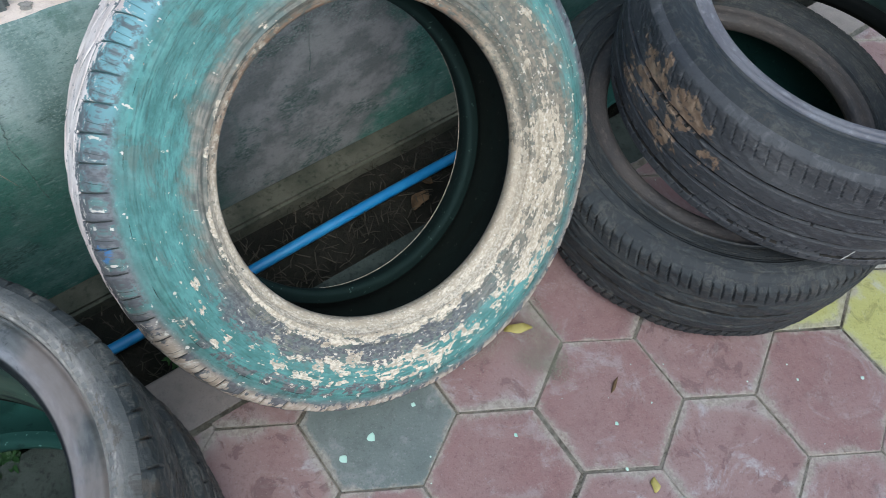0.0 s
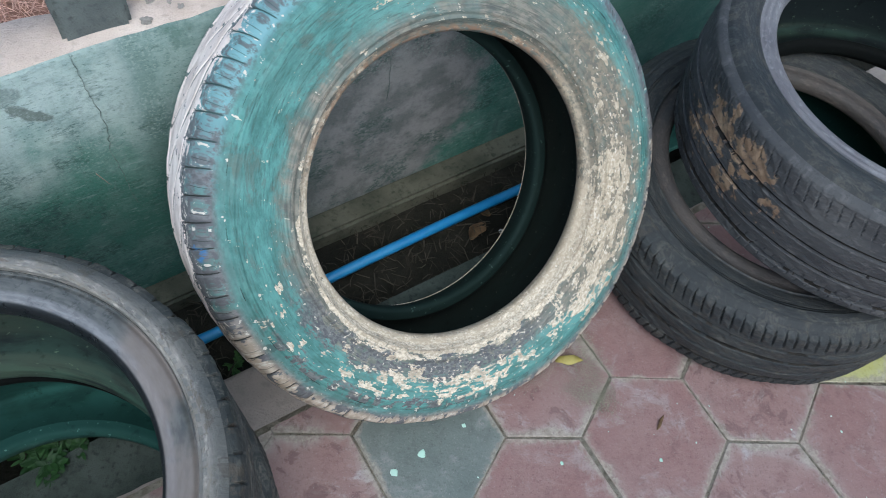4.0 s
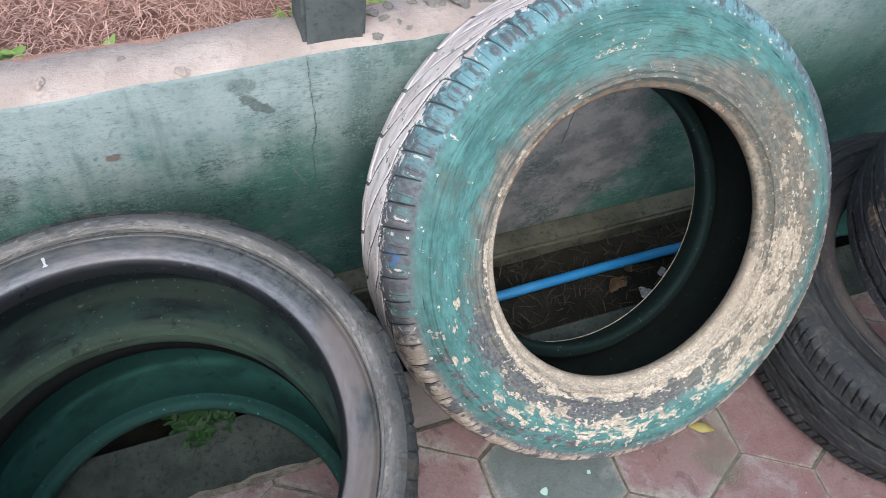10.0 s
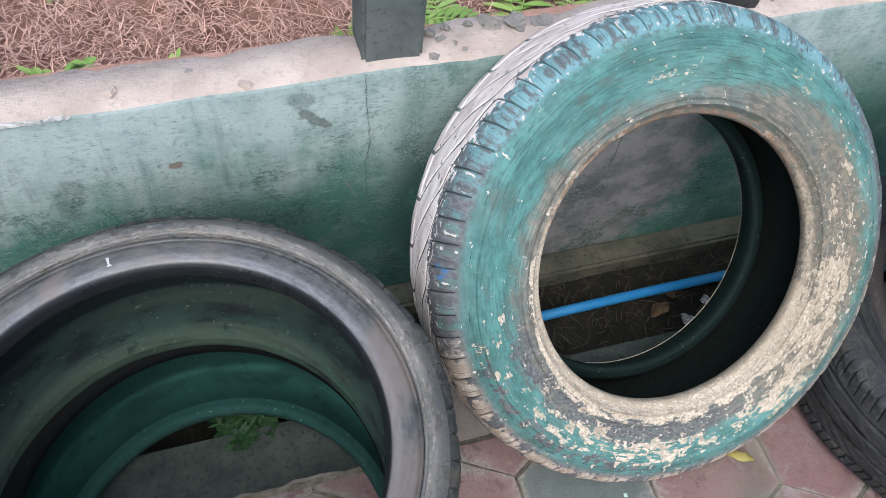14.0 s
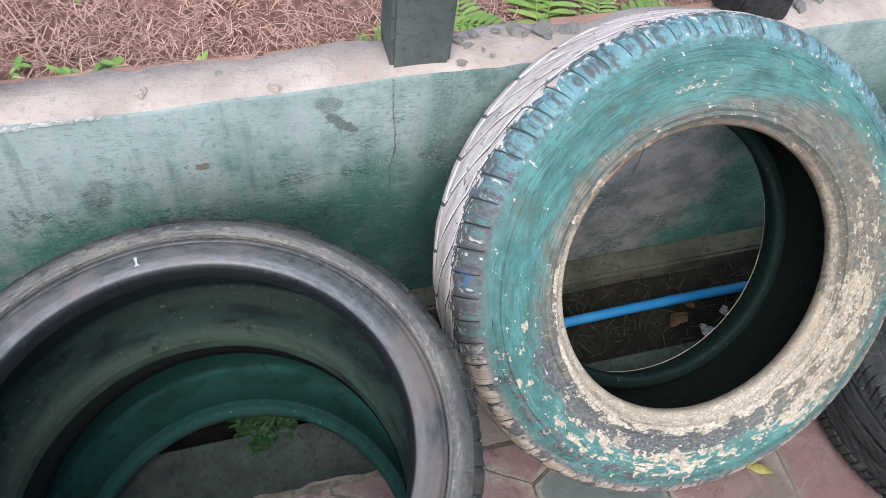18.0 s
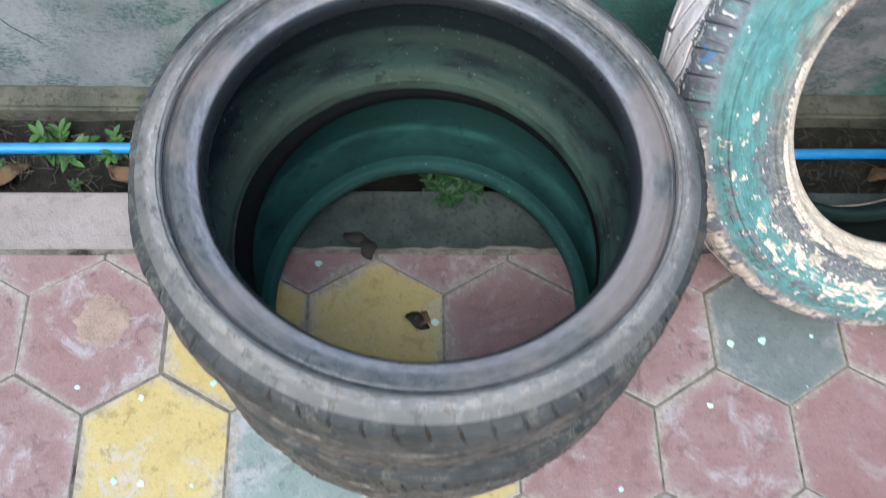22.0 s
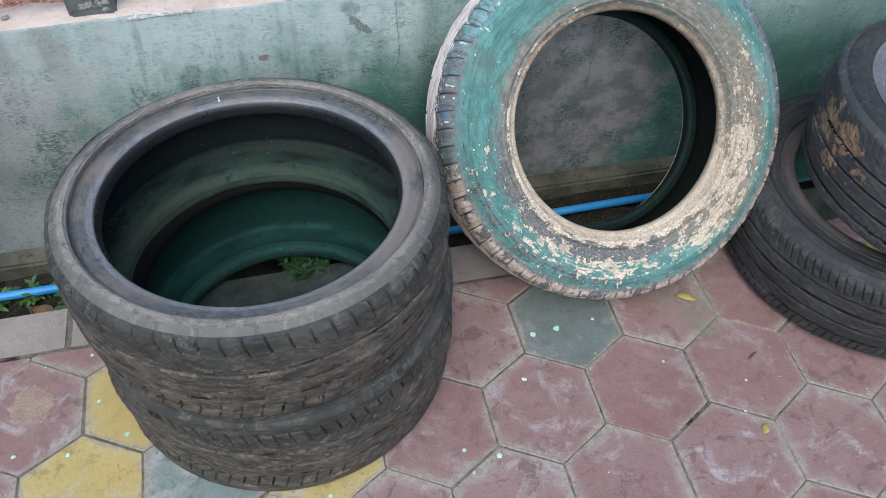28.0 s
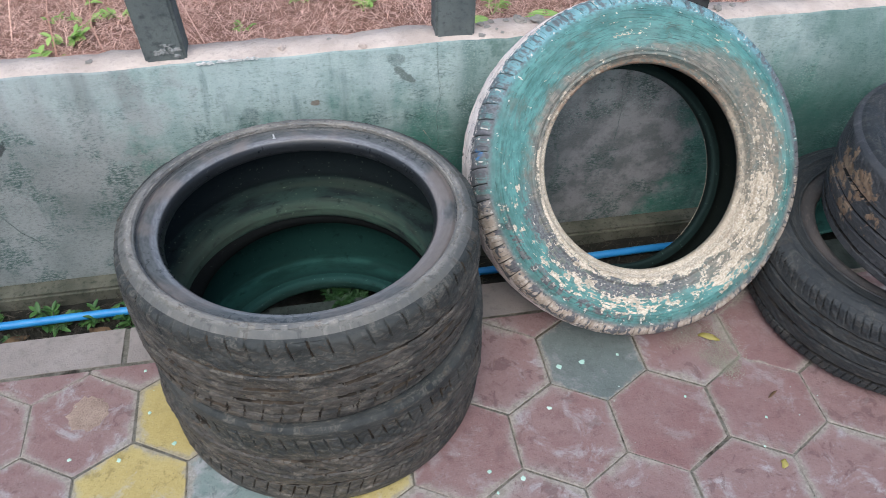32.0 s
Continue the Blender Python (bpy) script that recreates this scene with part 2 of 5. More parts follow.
def painted_rubber(name, side, rb=0.2):
    """Teal paint over an older cream coat over rubber, peeling in strips that run round the tyre."""
    k = Mat(name, 0.6, 0, 0.35)
    x, y, z, r, a, st = polar(k)
    ca, sa = k.math("COSINE", a), k.math("SINE", a)
    ring = lambda s, q: k.vec(k.math("MULTIPLY", ca, s), k.math("MULTIPLY", sa, s), k.math("ADD", k.math("MULTIPLY", r, q), k.math("MULTIPLY", z, q)))
    big = k.noise(6, 4)
    streak = k.noise(24, 7, ring(0.27, 2.4), 0.7)
    flake = k.noise(55, 5, ring(0.27, 1.7), 0.62, 0.4)
    fine = k.noise(170, 4, ring(0.27, 1.6), 0.65)
    brush = k.noise(90, 5, ring(0.13, 4.0), 0.65)
    crumb = k.noise(95, 4, ring(0.27, 1.5), 0.6)
    mul, add, sub = (lambda p, q: k.math("MULTIPLY", p, q)), (lambda p, q: k.math("ADD", p, q)), (lambda p, q: k.math("SUBTRACT", p, q))
    chip = lambda v, lo, w=0.02: k.ramp(v, lo, lo + w)
    teal = k.mix(k.ramp(streak, 0.36, 0.64), (0.055, 0.150, 0.138), (0.10, 0.262, 0.242))
    teal = k.mix(k.ramp(brush, 0.5, 0.7, 0, 0.7), teal, (0.04, 0.085, 0.08))
    teal = k.mix(k.ramp(big, 0.50, 0.70, 0, 0.5), teal, (0.16, 0.27, 0.25))
    teal = k.mix(k.ramp(k.noise(19, 6, ring(0.27, 1.5), 0.7, 0.5), 0.57, 0.66, 0, 0.55), teal, (0.10, 0.12, 0.105))
    cream = k.mix(k.ramp(fine, 0.38, 0.62), (0.38, 0.325, 0.245), (0.66, 0.585, 0.465))
    cream = k.mix(k.ramp(streak, 0.48, 0.62, 0, 0.6), cream, (0.30, 0.245, 0.18))
    cream = k.mix(k.ramp(brush, 0.55, 0.66, 0, 0.6), cream, (0.20, 0.17, 0.135))
    dark = k.mix(k.ramp(fine, 0.4, 0.6), (0.075, 0.08, 0.085), (0.15, 0.155, 0.155))
    dirt = k.mix(k.ramp(flake, 0.38, 0.62), (0.13, 0.125, 0.105), (0.24, 0.215, 0.175))
    if side:
        d = sub(r, rb)
        right, low, left, top = k.ramp(ca, 0.25, 0.85), k.ramp(sa, -0.1, -0.75), k.ramp(ca, -0.2, -0.8), k.ramp(sa, 0.25, 0.8)
        span = lambda v, a0, a1, b1, b0: mul(k.ramp(v, a0, a1), k.ramp(v, b0, b1))
        patch = k.noise(13, 3, ring(0.27, 1.3), 0.55)
        slab = k.noise(38, 5, ring(0.27, 2.2), 0.62, 0.35)
        hatch = k.noise(120, 4, ring(0.27, 0.9), 0.6)
        wob = add(mul(sub(streak, 0.5), 0.05), mul(sub(slab, 0.5), 0.03))
        # fine scored lines in the paint
        score = k.noise(130, 4, ring(0.06, 3.2), 0.6)
        teal = k.mix(mul(k.ramp(score, 0.57, 0.64, 0, 0.5), k.ramp(add(top, mul(left, 0.4)), 0.0, 0.8, 0.2, 1.0)), teal, (0.028, 0.06, 0.058))
        # grime and worn rubber outwards from the bead
        reach = add(0.040, add(mul(right, 0.040), add(mul(low, 0.014), mul(top, -0.004))))
        warm = k.mix(k.ramp(hatch, 0.42, 0.58), (0.225, 0.185, 0.135), (0.125, 0.108, 0.085))
        warm = k.mix(k.ramp(slab, 0.50, 0.58, 0, 0.6), warm, (0.105, 0.12, 0.105))
        grime = k.mix(k.ramp(score, 0.50, 0.60, 0, 0.7), dirt, (0.075, 0.078, 0.072))
        grime = k.mix(k.ramp(patch, 0.46, 0.58, 0, 0.5), grime, (0.10, 0.15, 0.14))
        grime = k.mix(mul(mul(right, k.ramp(sa, 0.85, 0.35)), 0.85), grime, warm)
        c = k.mix(k.ramp(add(d, wob), add(reach, 0.012), sub(reach, 0.012), 0, 0.93), teal, grime)
        # bare rubber in a broken ring low on the left
        bare = mul(span(add(d, wob), 0.022, 0.029, 0.052, 0.061), mul(k.ramp(sa, 0.15, -0.35), k.ramp(ca, 0.5, 0.0)))
        c = k.mix(mul(bare, chip(add(mul(slab, 0.6), mul(crumb, 0.4)), 0.455, 0.015)), c, dark)
        # chipped to the rubber along the outer edge low on the left
        scar = mul(span(add(d, wob), 0.078, 0.088, 0.12, 0.13), mul(k.ramp(sa, 0.05, -0.35), k.ramp(ca, 0.05, -0.40)))
        c = k.mix(mul(scar, chip(add(mul(flake, 0.5), mul(crumb, 0.5)), 0.49, 0.02)), c, dark)
        # what is left of the old cream coat
        bias = add(-0.135, mul(sub(patch, 0.5), 0.45))
        bias = add(bias, mul(low, add(k.ramp(add(d, wob), 0.034, 0.016, 0, 0.215), mul(span(add(d, wob), 0.044, 0.056, 0.078, 0.098), 0.095))))
        bias = add(bias, mul(mul(right, k.ramp(sa, 0.6, 0.1)), add(mul(span(d, 0.014, 0.034, 0.060, 0.082), 0.115), mul(k.ramp(sa, 0.0, -0.5), k.ramp(d, 0.062, 0.040, 0, 0.045)))))
        bias = add(bias, mul(add(left, 0.12), k.ramp(add(d, mul(wob, 0.6)), 0.026, 0.010, 0, 0.215)))
        bias = add(bias, mul(k.ramp(sa, 0.3, -0.4), k.ramp(d, 0.11, 0.07, 0.015, 0.035)))
        # the coat broke along lines that run round the tyre
        split = k.noise(60, 4, ring(0.10, 3.4), 0.6)
        form = add(mul(slab, 0.30), add(mul(flake, 0.26), add(mul(hatch, 0.22), mul(split, 0.22))))
        form = add(0.5, mul(sub(form, 0.5), 1.35))
        coat = chip(add(form, bias), 0.5, 0.008)
        worn = k.mix(mul(right, 0.75), cream, k.mix(k.ramp(fine, 0.4, 0.6), (0.30, 0.25, 0.18), (0.42, 0.36, 0.27)))
        c = k.mix(mul(coat, k.ramp(hatch, 0.30, 0.42, 0.3, 1.0)), c, worn)
        fleck = chip(add(mul(crumb, 0.7), add(mul(fine, 0.4), add(mul(k.ramp(sa, 0.9, -0.6), 0.055), mul(right, 0.03)))), 0.712, 0.012)
        c = k.mix(mul(fleck, 0.9), c, (0.56, 0.51, 0.42))
        rim = mul(k.ramp(d, 0.013, 0.005), k.ramp(flake, 0.36, 0.5))
        c = k.mix(mul(rim, k.ramp(crumb, 0.40, 0.56, 0.2, 0.85)), c, k.mix(top, (0.36, 0.30, 0.22), (0.22, 0.135, 0.085)))
    else:
        high, lowside = k.ramp(sa, 0.3, 0.8), k.ramp(sa, 0.0, -0.25)
        purple = k.mix(k.ramp(fine, 0.4, 0.6), (0.095, 0.085, 0.095), (0.165, 0.15, 0.16))
        film = add(mul(flake, 0.35), add(mul(crumb, 0.4), mul(fine, 0.35)))
        c = k.mix(k.ramp(add(film, mul(high, 0.06)), 0.555, 0.64, 0.12, 0.8), purple, teal)
        c = k.mix(mul(high, k.ramp(film, 0.50, 0.58, 0.1, 0.8)), c, (0.19, 0.36, 0.40))
        c = k.mix(k.ramp(z, 0.084, 0.088, 0, 0.85), c, teal)
        field = add(mul(flake, 0.5), add(mul(crumb, 0.6), mul(fine, 0.25)))
        c = k.mix(mul(mul(lowside, k.ramp(z, 0.066, 0.074)), mul(chip(add(mul(flake, 0.35), add(mul(crumb, 0.4), mul(fine, 0.25))), 0.51, 0.05), 0.6)), c, (0.045, 0.055, 0.053))
        # cream blocks at the low side, flecks elsewhere
        chunk = add(field, mul(sub(k.noise(40, 2), 0.5), 0.5))
        c = k.mix(mul(mul(lowside, k.ramp(z, 0.088, 0.080)), chip(chunk, 0.635, 0.015)), c, k.mix(k.ramp(fine, 0.4, 0.6), (0.34, 0.28, 0.22), (0.48, 0.41, 0.34)))
        c = k.mix(chip(add(mul(crumb, 0.55), add(mul(fine, 0.6), mul(k.ramp(z, 0.082, 0.05), 0.055))), 0.692, 0.015), c, (0.55, 0.52, 0.46))
        edge = add(mul(sub(0.047, z), 9.0), mul(high, 0.10))
        pale = chip(add(field, k.math("MINIMUM", edge, 0.155)), 0.705, 0.025)
        c = k.mix(pale, c, k.mix(k.ramp(streak, 0.34, 0.6), (0.60, 0.515, 0.475), (0.84, 0.76, 0.715)))
        # dark lines along the grooves and slots, greener at the top, fainter at the bottom
        def line(v, lo, hi, p, q):
            n = k.t.nodes.new("ShaderNodeMapRange")
            for i, w in enumerate((v, lo, hi, p, q)):
                k.put(n.inputs[i], w)
            return n.outputs[0]
        u = k.math("DIVIDE", z, 0.094)
        jit = mul(sub(fine, 0.5), 0.05)
        turns = mul(a, 33 / (2 * math.pi))
        near = lambda v, half: k.ramp(add(k.math("ABSOLUTE", sub(k.math("FRACT", add(v, 0.5)), 0.5)), mul(jit, half)), mul(half, 1.15), mul(half, 0.85))
        phase = add(line(u, -0.35, 0.36, 1.5, 0.0), line(u, 0.36, 0.50, 1.0, 0.0))
        cut = mul(near(sub(turns, phase), line(u, 0.32, 0.40, 0.040, 0.12)), k.ramp(u, 0.515, 0.50))
        slots = mul(near(add(mul(turns, 2.0), mul(k.math("MAXIMUM", sub(u, 0.5), 0.0), 0.5)), 0.028), mul(k.ramp(u, 0.46, 0.48), k.ramp(u, 0.91, 0.88)))
        sipe = mul(near(add(mul(turns, 2.0), 0.47), 0.016), mul(k.ramp(u, 0.66, 0.70), k.ramp(u, 0.90, 0.86)))
        c = k.mix(mul(mul(k.math("MAXIMUM", cut, k.math("MAXIMUM", slots, mul(sipe, 0.7))), 0.92), k.ramp(sa, -0.45, -0.75, 1.0, 0.35)), c, k.mix(mul(high, 0.7), (0.025, 0.03, 0.028), (0.05, 0.12, 0.12)))
        spot = k.math("SQRT", add(k.math("POWER", sub(a, 2.95), 2.0), k.math("POWER", mul(sub(z, 0.070), 4.0), 2.0)))
        c = k.mix(mul(k.ramp(spot, 0.045, 0.030), k.ramp(crumb, 0.48, 0.56, 0, 0.85)), c, (0.06, 0.18, 0.38))
    k.bump(k.math("ADD", k.math("MULTIPLY", streak, 0.6), flake), 0.0025 if side else 0.001, 0.7)
    return k.done(c, k.ramp(fine, 0.3, 0.7, 0.45 if side else 0.6, 0.75 if side else 0.85))


def tile_mat(name, a, b, pale):
    """A coloured cement tile whose colour is worn off to grey cement towards its edges."""
    k = Mat(name, 0.55, 0, 0.35)
    x, y, z = k.xyz()
    hx, hy = k.math("MULTIPLY", x, 0.5), k.math("MULTIPLY", y, 0.866)
    edge = k.math("MAXIMUM", k.math("ABSOLUTE", x), k.math("MAXIMUM", k.math("ABSOLUTE", k.math("ADD", hx, hy)), k.math("ABSOLUTE", k.math("SUBTRACT", hx, hy))))
    rnd = k.random()
    k.random_place()
    n1, n2, n3 = k.noise(8, 6, rough=0.62, dist=0.5), k.noise(38, 6, rough=0.7), k.noise(240, 3)
    n4 = k.noise(110, 5, rough=0.7)
    c = k.mix(k.math("ADD", k.math("MULTIPLY", rnd, 0.6), k.ramp(n1, 0.35, 0.65, 0, 0.4)), a, b)
    c = k.mix(k.ramp(n2, 0.50, 0.66, 0, 0.30), c, tuple(v * 0.72 for v in a))
    worn = k.ramp(rnd, 0.15, 0.85, 0.35, 1.0)
    # colour rubbed off along the edges and in cloudy patches
    rag = k.math("ADD", edge, k.math("ADD", k.math("MULTIPLY", k.math("SUBTRACT", n1, 0.5), 0.085), k.math("MULTIPLY", k.math("SUBTRACT", n2, 0.5), 0.045)))
    c = k.mix(k.math("MULTIPLY", k.ramp(rag, 0.078, 0.106, 0, 0.8), worn), c, pale)
    cloud = k.math("MULTIPLY", k.ramp(k.noise(9, 6, rough=0.68, dist=1.2), 0.52, 0.66), k.ramp(n2, 0.36, 0.58))
    c = k.mix(k.math("MULTIPLY", cloud, k.math("MULTIPLY", worn, 1.0)), c, tuple(0.5 * v + 0.5 * w for v, w in zip(pale, (0.37, 0.36, 0.375))))
    vein = k.noise(7, 5, rough=0.6, dist=2.2)
    c = k.mix(k.math("MULTIPLY", k.ramp(k.math("ABSOLUTE", k.math("SUBTRACT", vein, 0.5)), 0.014, 0.004), k.math("MULTIPLY", k.math("MULTIPLY", worn, cloud), 0.6)), c, (0.38, 0.365, 0.37))
    # dark mottling on the more worn tiles
    c = k.mix(k.math("MULTIPLY", k.ramp(k.noise(26, 5, rough=0.7, dist=0.6), 0.55, 0.63, 0, 0.6), worn), c, tuple(v * 0.55 for v in a))
    # joint sand trodden over the tile's edges
    sandy = k.math("ADD", edge, k.math("ADD", k.math("MULTIPLY", k.math("SUBTRACT", n2, 0.5), 0.03), k.math("MULTIPLY", k.math("SUBTRACT", n1, 0.5), 0.04)))
    c = k.mix(k.ramp(sandy, 0.089, 0.0965, 0, 0.7), c, k.mix(k.ramp(n4, 0.4, 0.6), (0.20, 0.18, 0.145), (0.32, 0.295, 0.25)))
    c = k.mix(k.ramp(n3, 0.56, 0.72, 0, 0.4), c, tuple(v * 0.5 for v in a))
    c = k.mix(k.ramp(k.noise(330, 3), 0.60, 0.72, 0, 0.35), c, pale)
    c = k.mix(k.ramp(n4, 0.66, 0.70, 0, 0.5), c, (0.09, 0.075, 0.065))
    k.bump(k.math("ADD", n2, k.math("ADD", n4, k.math("MULTIPLY", n3, 0.4))), 0.0016, 0.8)
    return k.done(c, k.ramp(n2, 0.3, 0.7, 0.45, 0.75))


def joint_sand():
    k = Mat("sandy_joint_mortar", 0.95, 0, 0.15)
    n1, n2, n3 = k.noise(5.5, 5, rough=0.65), k.noise(60, 5), k.noise(350, 3)
    c = k.mix(k.ramp(n2, 0.35, 0.65), (0.24, 0.22, 0.175), (0.38, 0.35, 0.29))
    c = k.mix(k.ramp(n1, 0.55, 0.63, 0, 0.9), c, k.mix(k.ramp(n2, 0.4, 0.6), (0.045, 0.04, 0.032), (0.14, 0.115, 0.085)))
    c = k.mix(k.ramp(n3, 0.55, 0.75, 0, 0.5), c, (0.12, 0.10, 0.085))
    k.bump(k.math("ADD", n2, n3), 0.003, 0.8)
    return k.done(c)


def stony(name, a, b, c2, scale=9, rough=0.9, rel=0.004):
    k = Mat(name, rough, 0, 0.2)
    n1, n2, n3 = k.noise(scale, 6), k.noise(scale * 7, 5), k.noise(scale * 40, 3)
    c = k.mix(k.ramp(n1, 0.3, 0.7), a, b)
    c = k.mix(k.ramp(n2, 0.5, 0.75, 0, 0.7), c, c2)
    c = k.mix(k.ramp(n3, 0.55, 0.8, 0, 0.4), c, tuple(v * 0.5 for v in a))
    k.bump(k.math("ADD", n2, k.math("MULTIPLY", n3, 0.5)), rel, 0.7)
    return k.done(c)


def wall_paint():
    k = Mat("weathered_green_wall_paint", 0.8, 0, 0.25)
    x, y, z = k.xyz()
    n1, n2 = k.noise(4.5, 6, dist=0.5), k.noise(16, 6, rough=0.65)
    brush = k.noise(85, 5)
    run = k.noise(22, 4, k.scaled(1, 1, 0.12))
    grain = k.noise(330, 3)
    # trowel strokes that run along the wall
    stroke = k.noise(95, 5, k.scaled(0.55, 1, 1.7), 0.7)
    # pale washed-out paint above, fresher green below
    level = k.math("ADD", z, k.math("ADD", k.math("MULTIPLY", k.math("SUBTRACT", n1, 0.5), 0.42), k.math("MULTIPLY", k.math("SUBTRACT", run, 0.5), 0.16)))
    wash = k.mix(k.ramp(n2, 0.38, 0.62), (0.215, 0.300, 0.280), (0.335, 0.415, 0.395))
    fresh = k.mix(k.ramp(n2, 0.40, 0.62), (0.062, 0.175, 0.138), (0.130, 0.245, 0.208))
    c = k.mix(k.ramp(level, 0.22, 0.36), fresh, wash)
    c = k.mix(k.ramp(stroke, 0.54, 0.68, 0, 0.4), c, (0.055, 0.115, 0.098))
    c = k.mix(k.ramp(stroke, 0.44, 0.34, 0, 0.35), c, (0.36, 0.43, 0.41))
    band = k.math("MULTIPLY", k.ramp(z, 0.36, 0.26), k.ramp(z, 0.02, 0.14))
    algae = k.math("MULTIPLY", band, k.ramp(k.math("ADD", k.noise(3.2, 5, rough=0.65), k.math("MULTIPLY", n2, 0.35)), 0.62, 0.78))
    c = k.mix(k.math("MULTIPLY", algae, 0.4), c, (0.03, 0.09, 0.07))
    fleck = k.noise(150, 6, k.scaled(0.6, 1, 1.5), 0.75)
    c = k.mix(k.math("MULTIPLY", k.ramp(fleck, 0.54, 0.64), k.ramp(k.noise(6, 4), 0.40, 0.58, 0.15, 0.8)), c, (0.03, 0.075, 0.065))
    # bare grey render, most of it towards the low x end and behind the leaning tyre
    hole = k.math("SQRT", k.math("ADD", k.math("POWER", k.math("SUBTRACT", x, 0.93), 2.0), k.math("POWER", k.math("MULTIPLY", k.math("SUBTRACT", z, 0.13), 0.9), 2.0)))
    bare = k.math("MAXIMUM", k.ramp(x, 0.25, -0.25), k.ramp(hole, 0.33, 0.16))
    bare = k.ramp(k.math("ADD", bare, k.math("MULTIPLY", k.math("SUBTRACT", n2, 0.5), 1.6)), 0.3, 0.8, 0, 0.9)
    grey = k.mix(k.ramp(n1, 0.35, 0.65), (0.17, 0.185, 0.18), (0.29, 0.30, 0.295))
    grey = k.mix(k.ramp(fleck, 0.48, 0.66, 0, 0.6), grey, (0.10, 0.115, 0.11))
    grey = k.mix(k.ramp(hole, 0.36, 0.2, 0, 0.75), grey, k.mix(k.ramp(n2, 0.4, 0.62), (0.145, 0.135, 0.142), (0.30, 0.28, 0.285)))
    c = k.mix(bare, c, grey)
    # pale weathered strip below the coping, streaks that run down
    runs = k.math("MULTIPLY", k.ramp(x, 0.575, 0.64), k.ramp(x, 0.90, 0.74))
    c = k.mix(k.math("MULTIPLY", runs, k.ramp(k.math("ADD", n2, k.math("MULTIPLY", run, 0.7)), 0.70, 0.95, 0.15, 0.8)), c, (0.03, 0.095, 0.078))
    top = k.math("MULTIPLY", k.ramp(z, 0.20, 0.42), k.ramp(runs, 0.2, 0.8, 1.0, 0.35))
    c = k.mix(k.math("MULTIPLY", top, k.ramp(run, 0.35, 0.65, 0.1, 0.6)), c, (0.36, 0.43, 0.42))
    c = k.mix(k.ramp(k.noise(28, 5, k.scaled(1, 1, 0.15)), 0.60, 0.74, 0, 0.45), c, (0.05, 0.10, 0.09))
    c = k.mix(k.ramp(brush, 0.55, 0.75, 0, 0.4), c, (0.06, 0.10, 0.09))
    c = k.mix(k.ramp(grain, 0.58, 0.75, 0, 0.3), c, (0.05, 0.06, 0.06))
    rag = k.math("MULTIPLY", k.math("SUBTRACT", k.noise(70, 5, rough=0.7), 0.5), 1.8)
    for cx, cz, la, lb, deg, col, f in ((0.490, 0.390, 0.034, 0.010, -47, (0.085, 0.105, 0.095), 0.8), (0.476, 0.428, 0.022, 0.013, -20, (0.10, 0.13, 0.12), 0.55), (0.303, 0.340, 0.013, 0.007, 0, (0.15, 0.10, 0.07), 0.8),
                                        (-0.392, 0.313, 0.034, 0.0045, -2, (0.03, 0.035, 0.035), 0.9), (-0.386, 0.282, 0.030, 0.006, 20, (0.035, 0.04, 0.04), 0.85), (-0.344, 0.283, 0.038, 0.009, 50, (0.03, 0.035, 0.035), 0.9), (0.16, 0.30, 0.05, 0.02, 70, (0.09, 0.13, 0.12), 0.5)):
        ca, sa = math.cos(radians(deg)), math.sin(radians(deg))
        dx, dz = k.math("SUBTRACT", x, cx), k.math("SUBTRACT", z, cz)
        u = k.math("DIVIDE", k.math("ADD", k.math("MULTIPLY", dx, ca), k.math("MULTIPLY", dz, sa)), la)
        v = k.math("DIVIDE", k.math("SUBTRACT", k.math("MULTIPLY", dz, ca), k.math("MULTIPLY", dx, sa)), lb)
        q = k.math("ADD", k.math("SQRT", k.math("ADD", k.math("MULTIPLY", u, u), k.math("MULTIPLY", v, v))), rag)
        c = k.mix(k.ramp(q, 1.1, 0.7, 0, f), c, col)
    speck = k.math("MULTIPLY", k.ramp(k.noise(230, 4, None, 0.7), 0.52, 0.60), k.ramp(k.noise(5, 5, rough=0.65), 0.42, 0.62, 0.1, 0.75))
    c = k.mix(k.math("MULTIPLY", speck, k.ramp(z, 0.0, 0.2, 0.35, 1.0)), c, (0.30, 0.37, 0.35))
    blot = k.math("MULTIPLY", k.ramp(k.noise(10, 6, rough=0.72), 0.50, 0.62), k.ramp(fleck, 0.40, 0.56))
    c = k.mix(k.math("MULTIPLY", blot, k.ramp(z, 0.44, 0.30, 0.15, 0.8)), c, (0.04, 0.085, 0.075))
    c = k.mix(k.math("MULTIPLY", k.ramp(x, 1.22, 1.4, 0, 0.6), k.ramp(n1, 0.3, 0.55)), c, (0.05, 0.125, 0.105))
    k.bump(k.math("ADD", k.math("ADD", stroke, k.math("MULTIPLY", fleck, 0.8)), k.math("MULTIPLY", grain, 0.5)), 0.003, 0.6)
    return k.done(c)


def plain(name, a, b, scale=30, rough=0.7, spec=0.3, rel=0.001, island=False):
    k = Mat(name, rough, 0, spec)
    v = k.noise(scale, 4)
    f = k.ramp(v, 0.35, 0.65)
    if island:
        f = k.math("ADD", k.math("MULTIPLY", k.island(), 0.8), k.math("MULTIPLY", f, 0.2))
    k.bump(v, rel, 0.5)
    return k.done(k.mix(f, a, b))


